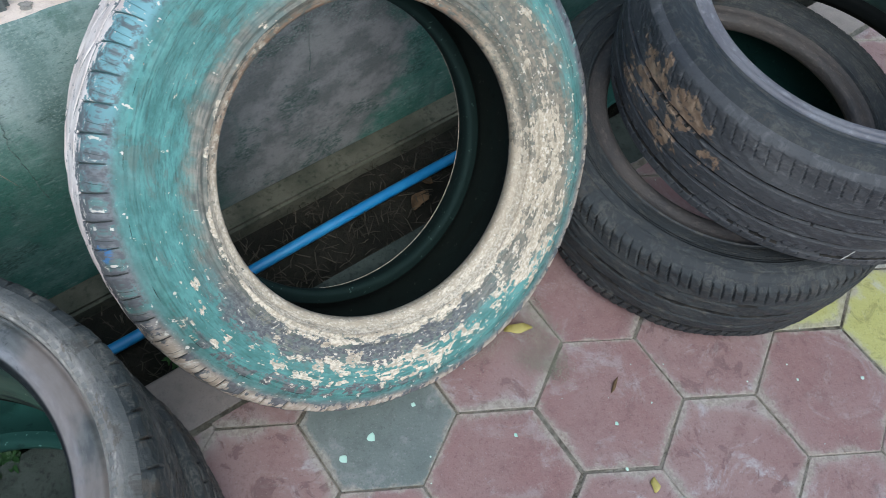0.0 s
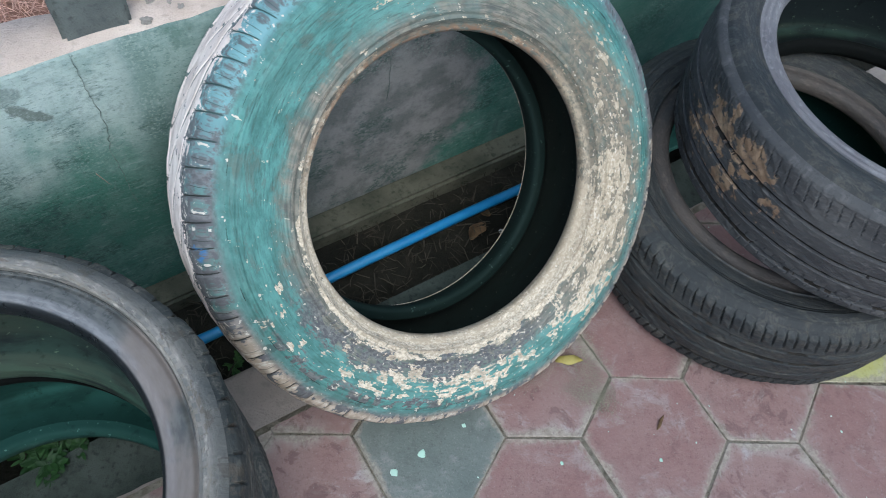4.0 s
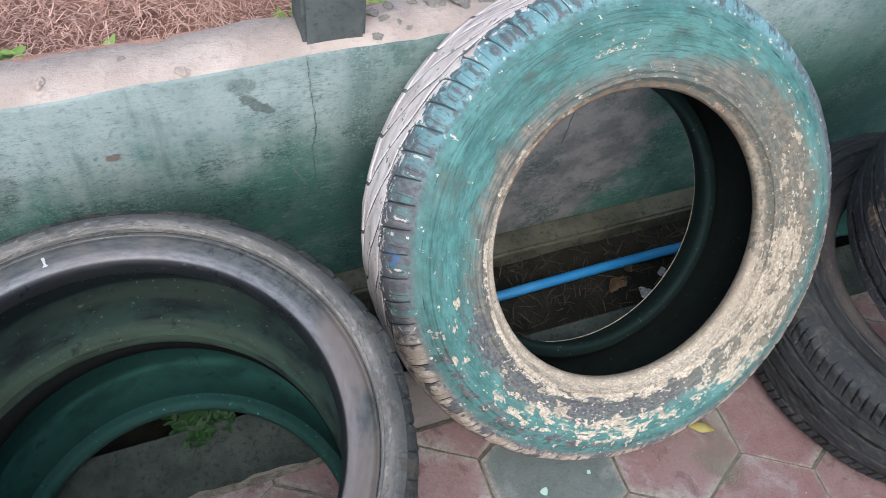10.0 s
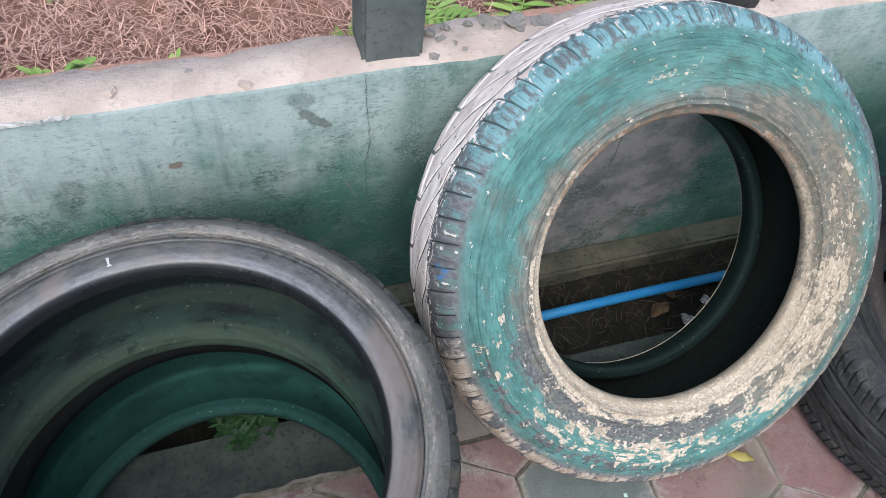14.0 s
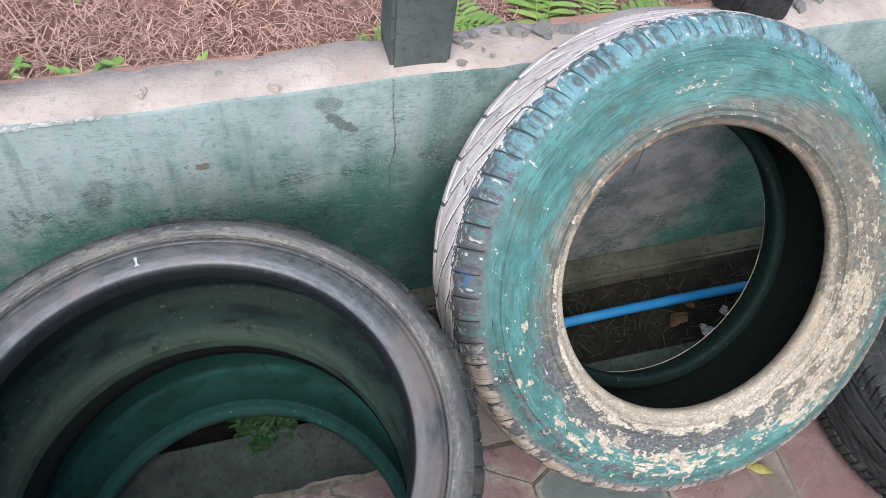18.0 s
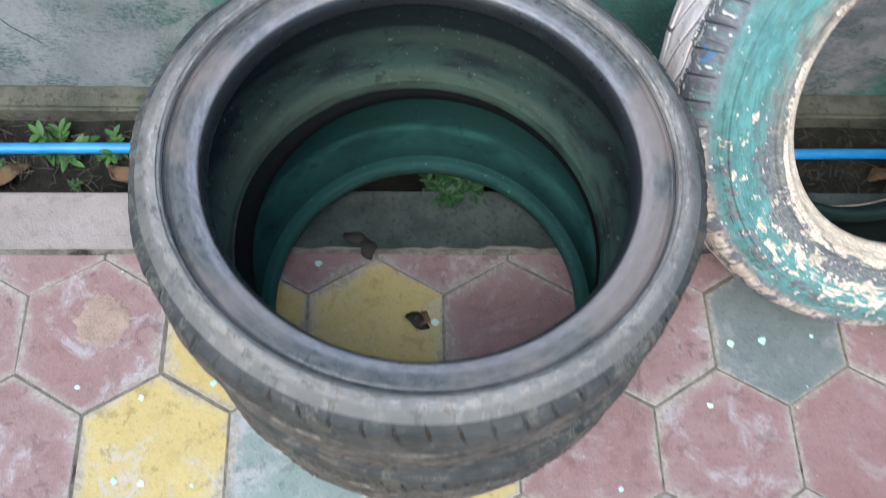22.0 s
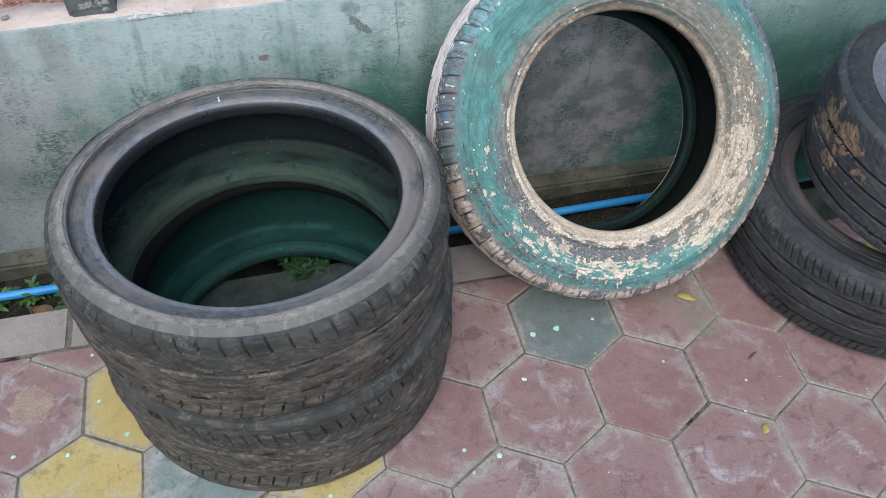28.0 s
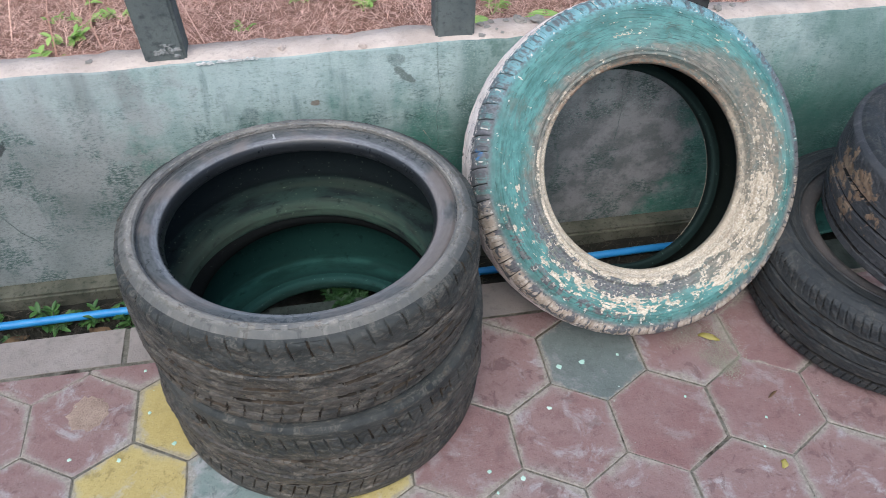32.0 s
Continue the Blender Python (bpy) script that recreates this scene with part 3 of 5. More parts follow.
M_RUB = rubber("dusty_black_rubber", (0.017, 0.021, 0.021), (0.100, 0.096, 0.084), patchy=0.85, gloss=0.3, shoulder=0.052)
M_RUB2 = rubber("worn_black_rubber", (0.020, 0.024, 0.027), (0.070, 0.074, 0.072), 0.4, patchy=0.2, gloss=0.25)
M_MUD = rubber("muddy_black_rubber", (0.03, 0.033, 0.038), (0.12, 0.12, 0.12), 0.45, 0.9)
M_SIDE = rubber("grey_weathered_sidewall_rubber", (0.125, 0.126, 0.12), (0.31, 0.288, 0.256), 0.75, patchy=0.6, gloss=0.45, rim=0.281)
M_LETTER = rubber("dust_covered_raised_rubber", (0.105, 0.108, 0.105), (0.26, 0.25, 0.225), 0.68)
M_SIDE2 = rubber("bluish_grey_sidewall_rubber", (0.095, 0.09, 0.10), (0.20, 0.205, 0.215), 0.6, gloss=0.6)
M_SIDE3 = rubber("dusty_brown_grey_bead_rubber", (0.038, 0.037, 0.038), (0.105, 0.088, 0.076), 0.6, gloss=0.35)
M_BEAD = bead_rubber()
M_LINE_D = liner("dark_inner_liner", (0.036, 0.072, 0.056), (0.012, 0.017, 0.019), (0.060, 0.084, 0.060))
M_BEAD_D = liner("near_black_bead", (0.007, 0.009, 0.009), (0.003, 0.004, 0.004), (0.012, 0.015, 0.013))
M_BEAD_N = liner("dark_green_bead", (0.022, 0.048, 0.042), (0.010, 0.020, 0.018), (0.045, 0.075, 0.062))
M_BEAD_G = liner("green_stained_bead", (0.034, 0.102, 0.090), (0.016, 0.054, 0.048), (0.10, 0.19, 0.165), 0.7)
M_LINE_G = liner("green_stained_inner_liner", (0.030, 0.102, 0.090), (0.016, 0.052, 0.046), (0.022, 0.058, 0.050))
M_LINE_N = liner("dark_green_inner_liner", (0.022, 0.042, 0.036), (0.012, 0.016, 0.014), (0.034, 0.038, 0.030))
M_GROOVE = plain("dark_rubber_in_grooves", (0.012, 0.012, 0.012), (0.035, 0.032, 0.028), 60, 0.9, 0.15)
M_MUDGROOVE = plain("reddish_soil_in_grooves", (0.018, 0.016, 0.014), (0.075, 0.060, 0.045), 45, 0.95, 0.1, 0.004)
M_PSIDE = painted_rubber("peeling_teal_sidewall_paint", True)
M_PTREAD = painted_rubber("peeling_teal_tread_paint", False)
M_RED = tile_mat("worn_red_cement_tile", (0.194, 0.110, 0.104), (0.232, 0.161, 0.153), (0.300, 0.276, 0.258))
M_YEL = tile_mat("worn_yellow_cement_tile", (0.36, 0.285, 0.10), (0.42, 0.345, 0.145), (0.38, 0.35, 0.235))
M_OLI = tile_mat("faded_yellow_green_cement_tile", (0.30, 0.30, 0.09), (0.38, 0.37, 0.14), (0.40, 0.40, 0.24))
M_GRN = tile_mat("worn_grey_green_cement_tile", (0.12, 0.165, 0.155), (0.18, 0.23, 0.215), (0.26, 0.275, 0.26))
M_DIM = tile_mat("dull_dark_green_cement_tile", (0.105, 0.130, 0.122), (0.165, 0.185, 0.176), (0.26, 0.255, 0.245))
M_GROUT = joint_sand()
M_STRIP = stony("pinkish_concrete_border", (0.215, 0.190, 0.175), (0.275, 0.245, 0.228), (0.17, 0.155, 0.142), 7)
# algae tone, darkened to paint the shade on the strip inside the tyres
M_ALGAE_SHADE = stony("algae_and_shade_on_concrete", (0.030, 0.041, 0.036), (0.062, 0.076, 0.068), (0.015, 0.022, 0.019), 18)
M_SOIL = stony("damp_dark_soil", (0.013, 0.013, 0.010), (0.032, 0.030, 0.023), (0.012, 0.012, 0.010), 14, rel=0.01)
M_LEDGE = stony("mossy_concrete_footing", (0.060, 0.064, 0.048), (0.125, 0.124, 0.095), (0.020, 0.028, 0.020), 14)
M_WALL = wall_paint()
M_TOP = stony("sandy_pink_mortar", (0.46, 0.385, 0.335), (0.60, 0.515, 0.455), (0.38, 0.32, 0.28), 14, rel=0.004)
M_POST = stony("dark_grey_green_concrete", (0.085, 0.10, 0.10), (0.14, 0.16, 0.155), (0.05, 0.06, 0.06), 12)
M_PIPE = plain("sky_blue_plastic", (0.02, 0.20, 0.48), (0.04, 0.26, 0.55), 12, 0.4, 0.45)
M_EARTH = stony("reddish_earth", (0.21, 0.115, 0.085), (0.31, 0.18, 0.14), (0.13, 0.085, 0.065), 14)
M_LITTER = plain("dry_pinkish_needles", (0.30, 0.155, 0.115), (0.84, 0.58, 0.475), 30, 0.8, 0.2, island=True)
M_LEAF = plain("fresh_green_leaf", (0.024, 0.075, 0.018), (0.075, 0.165, 0.040), 40, 0.55, 0.35, island=True)
M_LEAFD = plain("dull_dark_leaf", (0.007, 0.028, 0.007), (0.023, 0.068, 0.018), 40, 0.6, 0.3, island=True)
M_FERN = plain("bright_fern_green", (0.19, 0.34, 0.07), (0.40, 0.54, 0.17), 40, 0.55, 0.35, island=True)
M_DEAD = plain("dead_brown_leaf", (0.06, 0.038, 0.02), (0.17, 0.11, 0.06), 40, 0.8, 0.2)
M_BLACKLEAF = plain("rotten_black_leaf", (0.01, 0.01, 0.008), (0.03, 0.025, 0.02), 60, 0.7, 0.3)
M_YLEAF = plain("yellow_fallen_leaf", (0.27, 0.23, 0.06), (0.38, 0.33, 0.11), 60, 0.6, 0.3)
M_CHALK = plain("white_paint_mark", (0.42, 0.43, 0.41), (0.72, 0.72, 0.70), 90, 0.85, 0.2)
M_SMUDGE = plain("faded_white_paint", (0.13, 0.14, 0.135), (0.34, 0.35, 0.34), 160, 0.85, 0.2)
M_SPOT = plain("mint_paint_drop", (0.30, 0.52, 0.43), (0.52, 0.66, 0.58), 50, 0.5, 0.4, island=True)
M_DARK = plain("dark_soot_stain", (0.03, 0.035, 0.035), (0.07, 0.08, 0.08), 70, 0.9, 0.1)
M_METAL = plain("wet_grey_plastic_film", (0.30, 0.31, 0.32), (0.50, 0.51, 0.53), 60, 0.2, 0.6)
M_STONE = stony("grey_mortar_crumb", (0.25, 0.24, 0.22), (0.36, 0.34, 0.31), (0.16, 0.15, 0.14), 30)


# ---- mesh helpers ----
def mesh_of(name, verts, faces, mat, smooth=False):
    me = bpy.data.meshes.new(name)
    me.from_pydata([tuple(v) for v in verts], [], faces)
    me.materials.append(mat)
    if smooth:
        me.polygons.foreach_set("use_smooth", [True] * len(me.polygons))
    me.update()
    return me


def from_bm(name, bm, mat, smooth=False):
    me = bpy.data.meshes.new(name)
    bm.to_mesh(me)
    bm.free()
    me.materials.append(mat)
    if smooth:
        me.polygons.foreach_set("use_smooth", [True] * len(me.polygons))
    return me


def part(name, me, parent, label=""):
    ob = new(name, me)
    ob.parent = parent
    return tagged(ob, label)


def thing(name, label, category, m=None, group="", kind=""):
    ob = new(name)
    if m is not None:
        ob.matrix_world = m
    return tagged(ob, label, category, group, kind)


def box_bm(x0, x1, y0, y1, z0, z1, bevel=0.003, cuts=0, jitter=0.0, seed=1):
    bm = bmesh.new()
    bmesh.ops.create_cube(bm, size=1.0, matrix=Matrix.LocRotScale(((x0 + x1) / 2, (y0 + y1) / 2, (z0 + z1) / 2), None, (x1 - x0, y1 - y0, z1 - z0)))
    if cuts:
        bmesh.ops.subdivide_edges(bm, edges=bm.edges[:], cuts=cuts, use_grid_fill=True)
    if bevel:
        sharp = [e for e in bm.edges if len(e.link_faces) == 2 and e.calc_face_angle() > 0.8]
        bmesh.ops.bevel(bm, geom=sharp, offset=bevel, segments=2, affect="EDGES")
    if jitter:
        for v in bm.verts:
            v.co += Vector(noise.noise_vector(v.co * 14 + Vector((seed, 0, 0)))) * jitter
    return bm


# ---- tyres ----
WT = 0.455  # height of the wall


def smooth_line(pts, step):
    """A dense smooth line through a few (axial, radius) points."""
    p = np.array(pts, float)
    q = np.vstack([2 * p[0] - p[1], p, 2 * p[-1] - p[-2]])
    out = []
    for i in range(1, len(q) - 2):
        n = max(2, int(np.linalg.norm(q[i + 1] - q[i]) / step))
        for s in np.arange(n) / n:
            a, b, c, d = q[i - 1], q[i], q[i + 1], q[i + 2]
            out.append(0.5 * (2 * b + (c - a) * s + (2 * a - 5 * b + 4 * c - d) * s * s + (3 * b - a - 3 * c + d) * s ** 3))
    out.append(p[-1])
    return np.array(out)


def lathe(name, line, seg, mat, depth=None, rest=None, soft=True, groove=None, limit=0.0032, shift=None):
    """Turns a line of (axial, radius) round z; depth(angle, line) sinks the surface inwards; rest is the pose in which floor and wall press it flat."""
    n = len(line)
    th = np.arange(seg) * 2 * np.pi / seg
    z = np.repeat(line[None, :, 0], seg, 0)
    r = np.repeat(line[None, :, 1], seg, 0)
    cut = np.zeros(r.shape)
    if depth is not None:
        cut = depth(th[:, None], line[None, :, 0], r)
        r = r - cut
    co = np.stack([r * np.cos(th)[:, None], r * np.sin(th)[:, None], z], -1).reshape(-1, 3)
    if shift is not None:
        # a bare casing sags: its lower bead sits off centre
        w = np.clip((0.01 - co[:, 2]) / 0.06, 0, 1) * np.clip((0.272 - np.hypot(co[:, 0], co[:, 1])) / 0.045, 0, 1)
        co[:, :2] += (w * w * (3 - 2 * w))[:, None] * np.array(shift)
    if rest is not None:
        m = np.array(rest)
        q = co @ m[:3, :3].T + m[:3, 3]
        q[:, 2] = np.maximum(q[:, 2], 0.001)
        hit = (q[:, 1] > 0.8235) & (q[:, 2] < WT + 0.004)
        q[hit, 1] = 0.8235
        co = (q - m[:3, 3]) @ m[:3, :3]
    i, j = np.meshgrid(np.arange(seg), np.arange(n - 1), indexing="ij")
    i2 = (i + 1) % seg
    f = np.stack([i * n + j, i2 * n + j, i2 * n + j + 1, i * n + j + 1], -1).reshape(-1, 4)
    me = bpy.data.meshes.new(name)
    me.vertices.add(len(co))
    me.vertices.foreach_set("co", co.ravel())
    me.loops.add(f.size)
    me.loops.foreach_set("vertex_index", f.ravel().astype(np.int32))
    me.polygons.add(len(f))
    me.polygons.foreach_set("loop_start", np.arange(0, f.size, 4, dtype=np.int32))
    me.polygons.foreach_set("use_smooth", np.full(len(f), soft))
    me.materials.append(mat)
    if groove is not None:
        me.materials.append(groove)
        nxt = np.roll(cut, -1, 0)
        mean = (cut[:, :-1] + cut[:, 1:] + nxt[:, :-1] + nxt[:, 1:]) / 4
        me.polygons.foreach_set("material_index", (mean > limit).astype(np.int32).ravel())
    me.update(calc_edges=True)
    return me


def frac(v):
    return v - np.floor(v)


def rib_tread(h, pitch, grooves, slot=0.14, worn=0.0012, cross=1.0, deep=1.0):
    """Straight grooves round the tyre and short slots across both shoulders."""
    def depth(th, z, r):
        d = np.zeros(np.broadcast(th, z).shape)
        for g in grooves:
            d = np.maximum(d, 0.0065 * np.clip(1.8 - np.abs(z - g) / 0.0022, 0, 1))
        u = np.abs(z) / h
        s = frac(th * 0.305 / pitch + 0.25 * z / pitch * np.sign(z))
        d = np.maximum(d, 0.0048 * deep * np.clip((0.92 - u) / 0.10, 0, 1) * np.clip((u - 0.50) / 0.10, 0, 1) * np.clip(1.6 - np.abs(s - 0.5) / slot * 2, 0, 1))
        s2 = frac(th * 0.305 / (pitch * 2.1) + 1.3 * z / pitch)
        d = np.maximum(d, 0.0040 * cross * ((s2 < 0.06) & (u < 0.46) & (np.sin(th * 7 + z * 90) > -0.2)))
        s3 = frac(th * 0.305 / pitch + 0.5 + 0.25 * z / pitch * np.sign(z))
        d = np.maximum(d, 0.0022 * ((s3 < 0.05) & (u > 0.56) & (u < 0.80)))
        wear = worn * (0.5 * np.sin(th * 83 + 40 * z) * np.sin(z * 330 + 9 * np.sin(th * 5)) + np.sin(th * 5 + 1) * np.sin(z * 70) + np.sin(th * 13) * np.sin(z * 40 + 2) + 0.5 * np.sin(th * 41 + z * 200) * np.sin(z * 130 + th * 17))
        return d + wear * (u < 0.86)
    return depth


def sweep_tread(h):
    """Long curved grooves that sweep up to a row of shoulder blocks."""
    turn = 1 / (2 * np.pi)

    def depth(th, z, r):
        u = z / h
        d = np.zeros(np.broadcast(th, z).shape)
        near = lambda v, half: np.clip(1.5 - np.abs(frac(v + 0.5) - 0.5) / half, 0, 1)
        v = th * 33 * turn - np.interp(u, [-0.35, 0.36, 0.50], [2.5, 1.0, 0.0])
        d = np.maximum(d, 0.0013 * near(v, np.interp(u, [0.32, 0.40], [0.06, 0.15])) * np.clip((u + 0.34) / 0.04, 0, 1) * np.clip((0.52 - u) / 0.03, 0, 1))
        d = np.maximum(d, 0.003 * np.clip(1.7 - np.abs(z + 0.036) / 0.0022, 0, 1))
        v = th * 33 * turn + 0.4 + 1.5 * np.clip(-0.1 - u, 0, 2)
        d = np.maximum(d, 0.003 * near(v, 0.025) * ((u < -0.62) & (u > -0.9)))
        v = th * 66 * turn + 0.5 * np.clip(u - 0.5, 0, 1)
        d = np.maximum(d, 0.0030 * near(v, 0.040) * np.clip((0.90 - u) / 0.05, 0, 1) * np.clip((u - 0.44) / 0.03, 0, 1))
        d = np.maximum(d, 0.0014 * np.clip(1.6 - np.abs(z - h * 0.925) / 0.0012, 0, 1))
        return d + 0.0006 * np.sin(th * 37 + z * 160) * np.sin(th * 13 - z * 90)
    return depth


def sidewall_bars(radius, z, count, start, span, size, mat, rng):
    """Raised bars in an arc, for worn lettering that stands on the sidewall."""
    vs, fs = [], []
    for i in range(count):
        a = start + span * (i + 0.5) / count
        w = size[0] * rng.uniform(0.55, 1.0) / radius / 2
        for k, (da, dr) in enumerate(((-w, -1), (w, -1), (w, 1), (-w, 1))):
            rr = radius + dr * size[1] / 2
            for zz in (z - 0.002, z + 0.0012):
                vs.append((rr * math.cos(a + da), rr * math.sin(a + da), zz - (rr - radius) * 0.12))
        b = i * 8
        fs += [(b + 1, b + 3, b + 5, b + 7), (b, b + 1, b + 3, b + 2)[::-1], (b + 2, b + 3, b + 5, b + 4)[::-1], (b + 4, b + 5, b + 7, b + 6)[::-1], (b + 6, b + 7, b + 1, b)[::-1]]
    return mesh_of("raised_lettering", vs, fs, mat)


def lean_over(me, h, wedge):
    """Tilts the upper face of a sagging casing while its lower face stays level."""
    co = np.empty(len(me.vertices) * 3, np.float32)
    me.vertices.foreach_get("co", co)
    co = co.reshape(-1, 3)
    co[:, 2] -= (wedge[0] * co[:, 0] + wedge[1] * co[:, 1]) * np.clip((co[:, 2] + h) / (2 * h), 0, 1.1)
    me.vertices.foreach_set("co", co.ravel())
    me.update()


def tyre(label, m, R, rb, w, tread, mats, seg=600, group="", bars=(), rest=None, drop=0.022, e=0.90, thin=(), lines=(), face=None, low=None, shift=None, e_low=None, crown_line=None, wedge=None):
    """A bare tyre round its own z axis: tread, two sidewalls, two beads and the inner liner. face and low give the (axial, radius) lines of an upper face and a lower bead."""
    h = w / 2
    m_tread, m_side, m_bead, m_low, m_in, m_groove = mats
    t = thing("car_tyre", label, "tyre", m, group)
    mid = (R + rb) / 2
    half = [(h * e, R - drop), (h * (e - 0.04), R - 0.52 * drop), (h * (e - 0.12), R - 0.20 * drop), (h * 0.55, R - 0.0015)]
    half = crown_line or half
    under = [(z * (e_low or e) / e, r + (drop * 0.35 if e_low and i == 0 else 0)) for i, (z, r) in enumerate(half)]
    crown = smooth_line([(-z, r) for z, r in under] + [(0, R + 0.002)] + half[::-1], 0.0011 if rest else 0.0016)
    part("tread", lathe("tread", crown, seg, m_tread, tread, rest, False, m_groove, 0.0022 if rest else 0.0032), t)

    def ridge(th, z, r):
        d = 0.0005 * np.sin(r * 1700) * (r > rb + 0.036) * (r < R - drop - 0.012)
        for at, deep in lines:
            d = d + deep * np.exp(-((r - rb - at) / 0.0011) ** 2)
        return d
    ends = {}
    for s in (1, -1):
        wall = [(s * h * e, R - drop), (s * h * (e + 0.035), R - drop - 0.006), (s * h * (e + 0.04), R - drop - 0.0085), (s * h * (e + 0.065), R - drop - 0.011), (s * h * 1.0, mid + 0.002),
                (s * h * 0.985, mid - 0.012), (s * h * 0.955, rb + 0.034), (s * h * 0.985, rb + 0.030), (s * h * 0.985, rb + 0.024), (s * h * 0.955, rb + 0.020), (s * h * 0.965, rb + 0.017)]
        bead = [(s * h * 0.965, rb + 0.017), (s * h * 0.90, rb + 0.012), (s * h * 0.86, rb + 0.009), (s * h * 0.82, rb + 0.002), (s * h * 0.74, rb), (s * h * 0.64, rb + 0.003), (s * h * 0.60, rb + 0.012)]
        ends[s] = [(s * h * 0.60, rb + 0.012), (s * h * 0.78, rb + 0.04)]
        if s < 0 and e_low:
            wall[:4] = [(-h * e_low, R - drop * 0.65), (-h * (e_low + 0.02), R - drop * 0.65 - 0.005), (-h * 0.995, R - drop - 0.006), (-h, R - drop - 0.012)]
        if s in thin:
            bead = [(s * h * 0.965, rb + 0.017), (s * h * 0.985, rb + 0.010), (s * h * 0.97, rb + 0.002), (s * h * 0.92, rb), (s * h * 0.88, rb + 0.004)]
            ends[s] = [(s * h * 0.88, rb + 0.004), (s * h * 0.86, rb + 0.024)]
        if s > 0 and face:
            wall, bead = [(h * e, R - drop)] + face[0], face[0][-1:] + face[1]
            ends[s] = [bead[-1], (bead[-1][0] + 0.02, bead[-1][1] + 0.028)]
        if s < 0 and low:
            bead = [wall[-1]] + low
            ends[s] = [bead[-1], (bead[-1][0] + 0.014, bead[-1][1] + 0.010)] if low[-1][0] < -h else [bead[-1], (max(bead[-1][0] - 0.022, -h * 0.92), bead[-1][1] + 0.022)]
        wall, bead = smooth_line(wall, 0.0011), smooth_line(bead, 0.0016)
        sw = part("sidewall", lathe("sidewall", wall if s < 0 else wall[::-1], 240, m_side, ridge, rest), t)
        part("bead", lathe("bead", bead if s < 0 else bead[::-1], 200, m_bead if s > 0 else m_low, shift=shift), t, "smooth rounded bead ring")
        if s > 0:
            for b in bars:
                part("raised_lettering", sidewall_bars(*b, M_LETTER, random.Random(3)), sw)
    inner = smooth_line(ends[-1] + [(-h * 0.80, mid + 0.015), (-h * 0.6, R - 0.022), (0, R - 0.014), (h * 0.6, R - 0.022), (h * 0.80, mid + 0.015)] + ends[1][::-1], 0.004)
    part("inner_liner", lathe("inner_liner", inner[::-1], 200, m_in, None, rest, shift=shift), t, "stained inner liner with shade painted into its upper part")
    if wedge:
        for ob in t.children_recursive:
            lean_over(ob.data, h, wedge)
    return t


def stand(c, n, spin=0.0):
    """A pose whose z axis points along n."""
    q = Vector(n).normalized().to_track_quat("Z", "Y")
    return Matrix.Translation(c) @ q.to_matrix().to_4x4() @ pose(0, 0, 0, 0, 0, spin)


def laid(c, n, spin=0.0):
    """A pose that lies nearly flat, its z axis turned the shortest way to n."""
    q = Vector((0, 0, 1)).rotation_difference(Vector(n).normalized())
    return Matrix.Translation(c) @ q.to_matrix().to_4x4() @ pose(0, 0, 0, 0, 0, spin)


# stack of two low-profile tyres
RIB = rib_tread(0.096, 0.030, (-0.066, -0.036, -0.006, 0.024), 0.085, 0.0013, 0.8, 0.8)
STACK_TOP = pose(0.257, 0.417, 0.3255)
SAG = (0.012, 0.085)
TOP_FACE = ([(0.0885, 0.2850), (0.0910, 0.2820), (0.0945, 0.2755), (0.0955, 0.2700), (0.0945, 0.2655), (0.0910, 0.2625), (0.0850, 0.2617)],
            [(0.0805, 0.2610), (0.0800, 0.2590), (0.0825, 0.2555), (0.0825, 0.2500), (0.0815, 0.2440), (0.0800, 0.2385), (0.0770, 0.2310), (0.0700, 0.2262), (0.0600, 0.2240), (0.0510, 0.2248), (0.0450, 0.2320)])
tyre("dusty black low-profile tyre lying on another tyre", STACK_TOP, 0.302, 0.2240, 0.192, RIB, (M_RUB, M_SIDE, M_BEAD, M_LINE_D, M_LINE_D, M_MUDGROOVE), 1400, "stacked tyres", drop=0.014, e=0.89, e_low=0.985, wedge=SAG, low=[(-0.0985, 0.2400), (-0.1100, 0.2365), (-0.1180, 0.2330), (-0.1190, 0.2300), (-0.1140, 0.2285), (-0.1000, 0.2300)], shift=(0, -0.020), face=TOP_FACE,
     lines=((0.0430, 0.0010), (0.0535, 0.0012)), bars=((0.2735, 0.0945, 11, 1.35, 1.15, (0.022, 0.0080)), (0.2735, 0.0945, 9, 4.35, 0.75, (0.016, 0.0075)), (0.2680, 0.0948, 16, 5.9, 0.8, (0.010, 0.004))))
UNDER_FACE = ([(0.1165, 0.2840), (0.1160, 0.2760), (0.1120, 0.2620), (0.1030, 0.2470), (0.0950, 0.2370)], [(0.0900, 0.2270), (0.0820, 0.2190), (0.0720, 0.2185), (0.0650, 0.2260)])
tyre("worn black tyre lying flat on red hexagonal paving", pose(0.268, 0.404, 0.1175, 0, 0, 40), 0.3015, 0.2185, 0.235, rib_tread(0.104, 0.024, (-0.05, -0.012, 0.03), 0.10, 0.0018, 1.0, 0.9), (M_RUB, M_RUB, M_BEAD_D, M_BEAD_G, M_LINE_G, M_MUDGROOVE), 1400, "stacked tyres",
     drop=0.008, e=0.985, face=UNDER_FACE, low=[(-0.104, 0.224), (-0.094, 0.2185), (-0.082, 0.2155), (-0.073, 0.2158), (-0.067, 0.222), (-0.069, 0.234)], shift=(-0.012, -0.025))

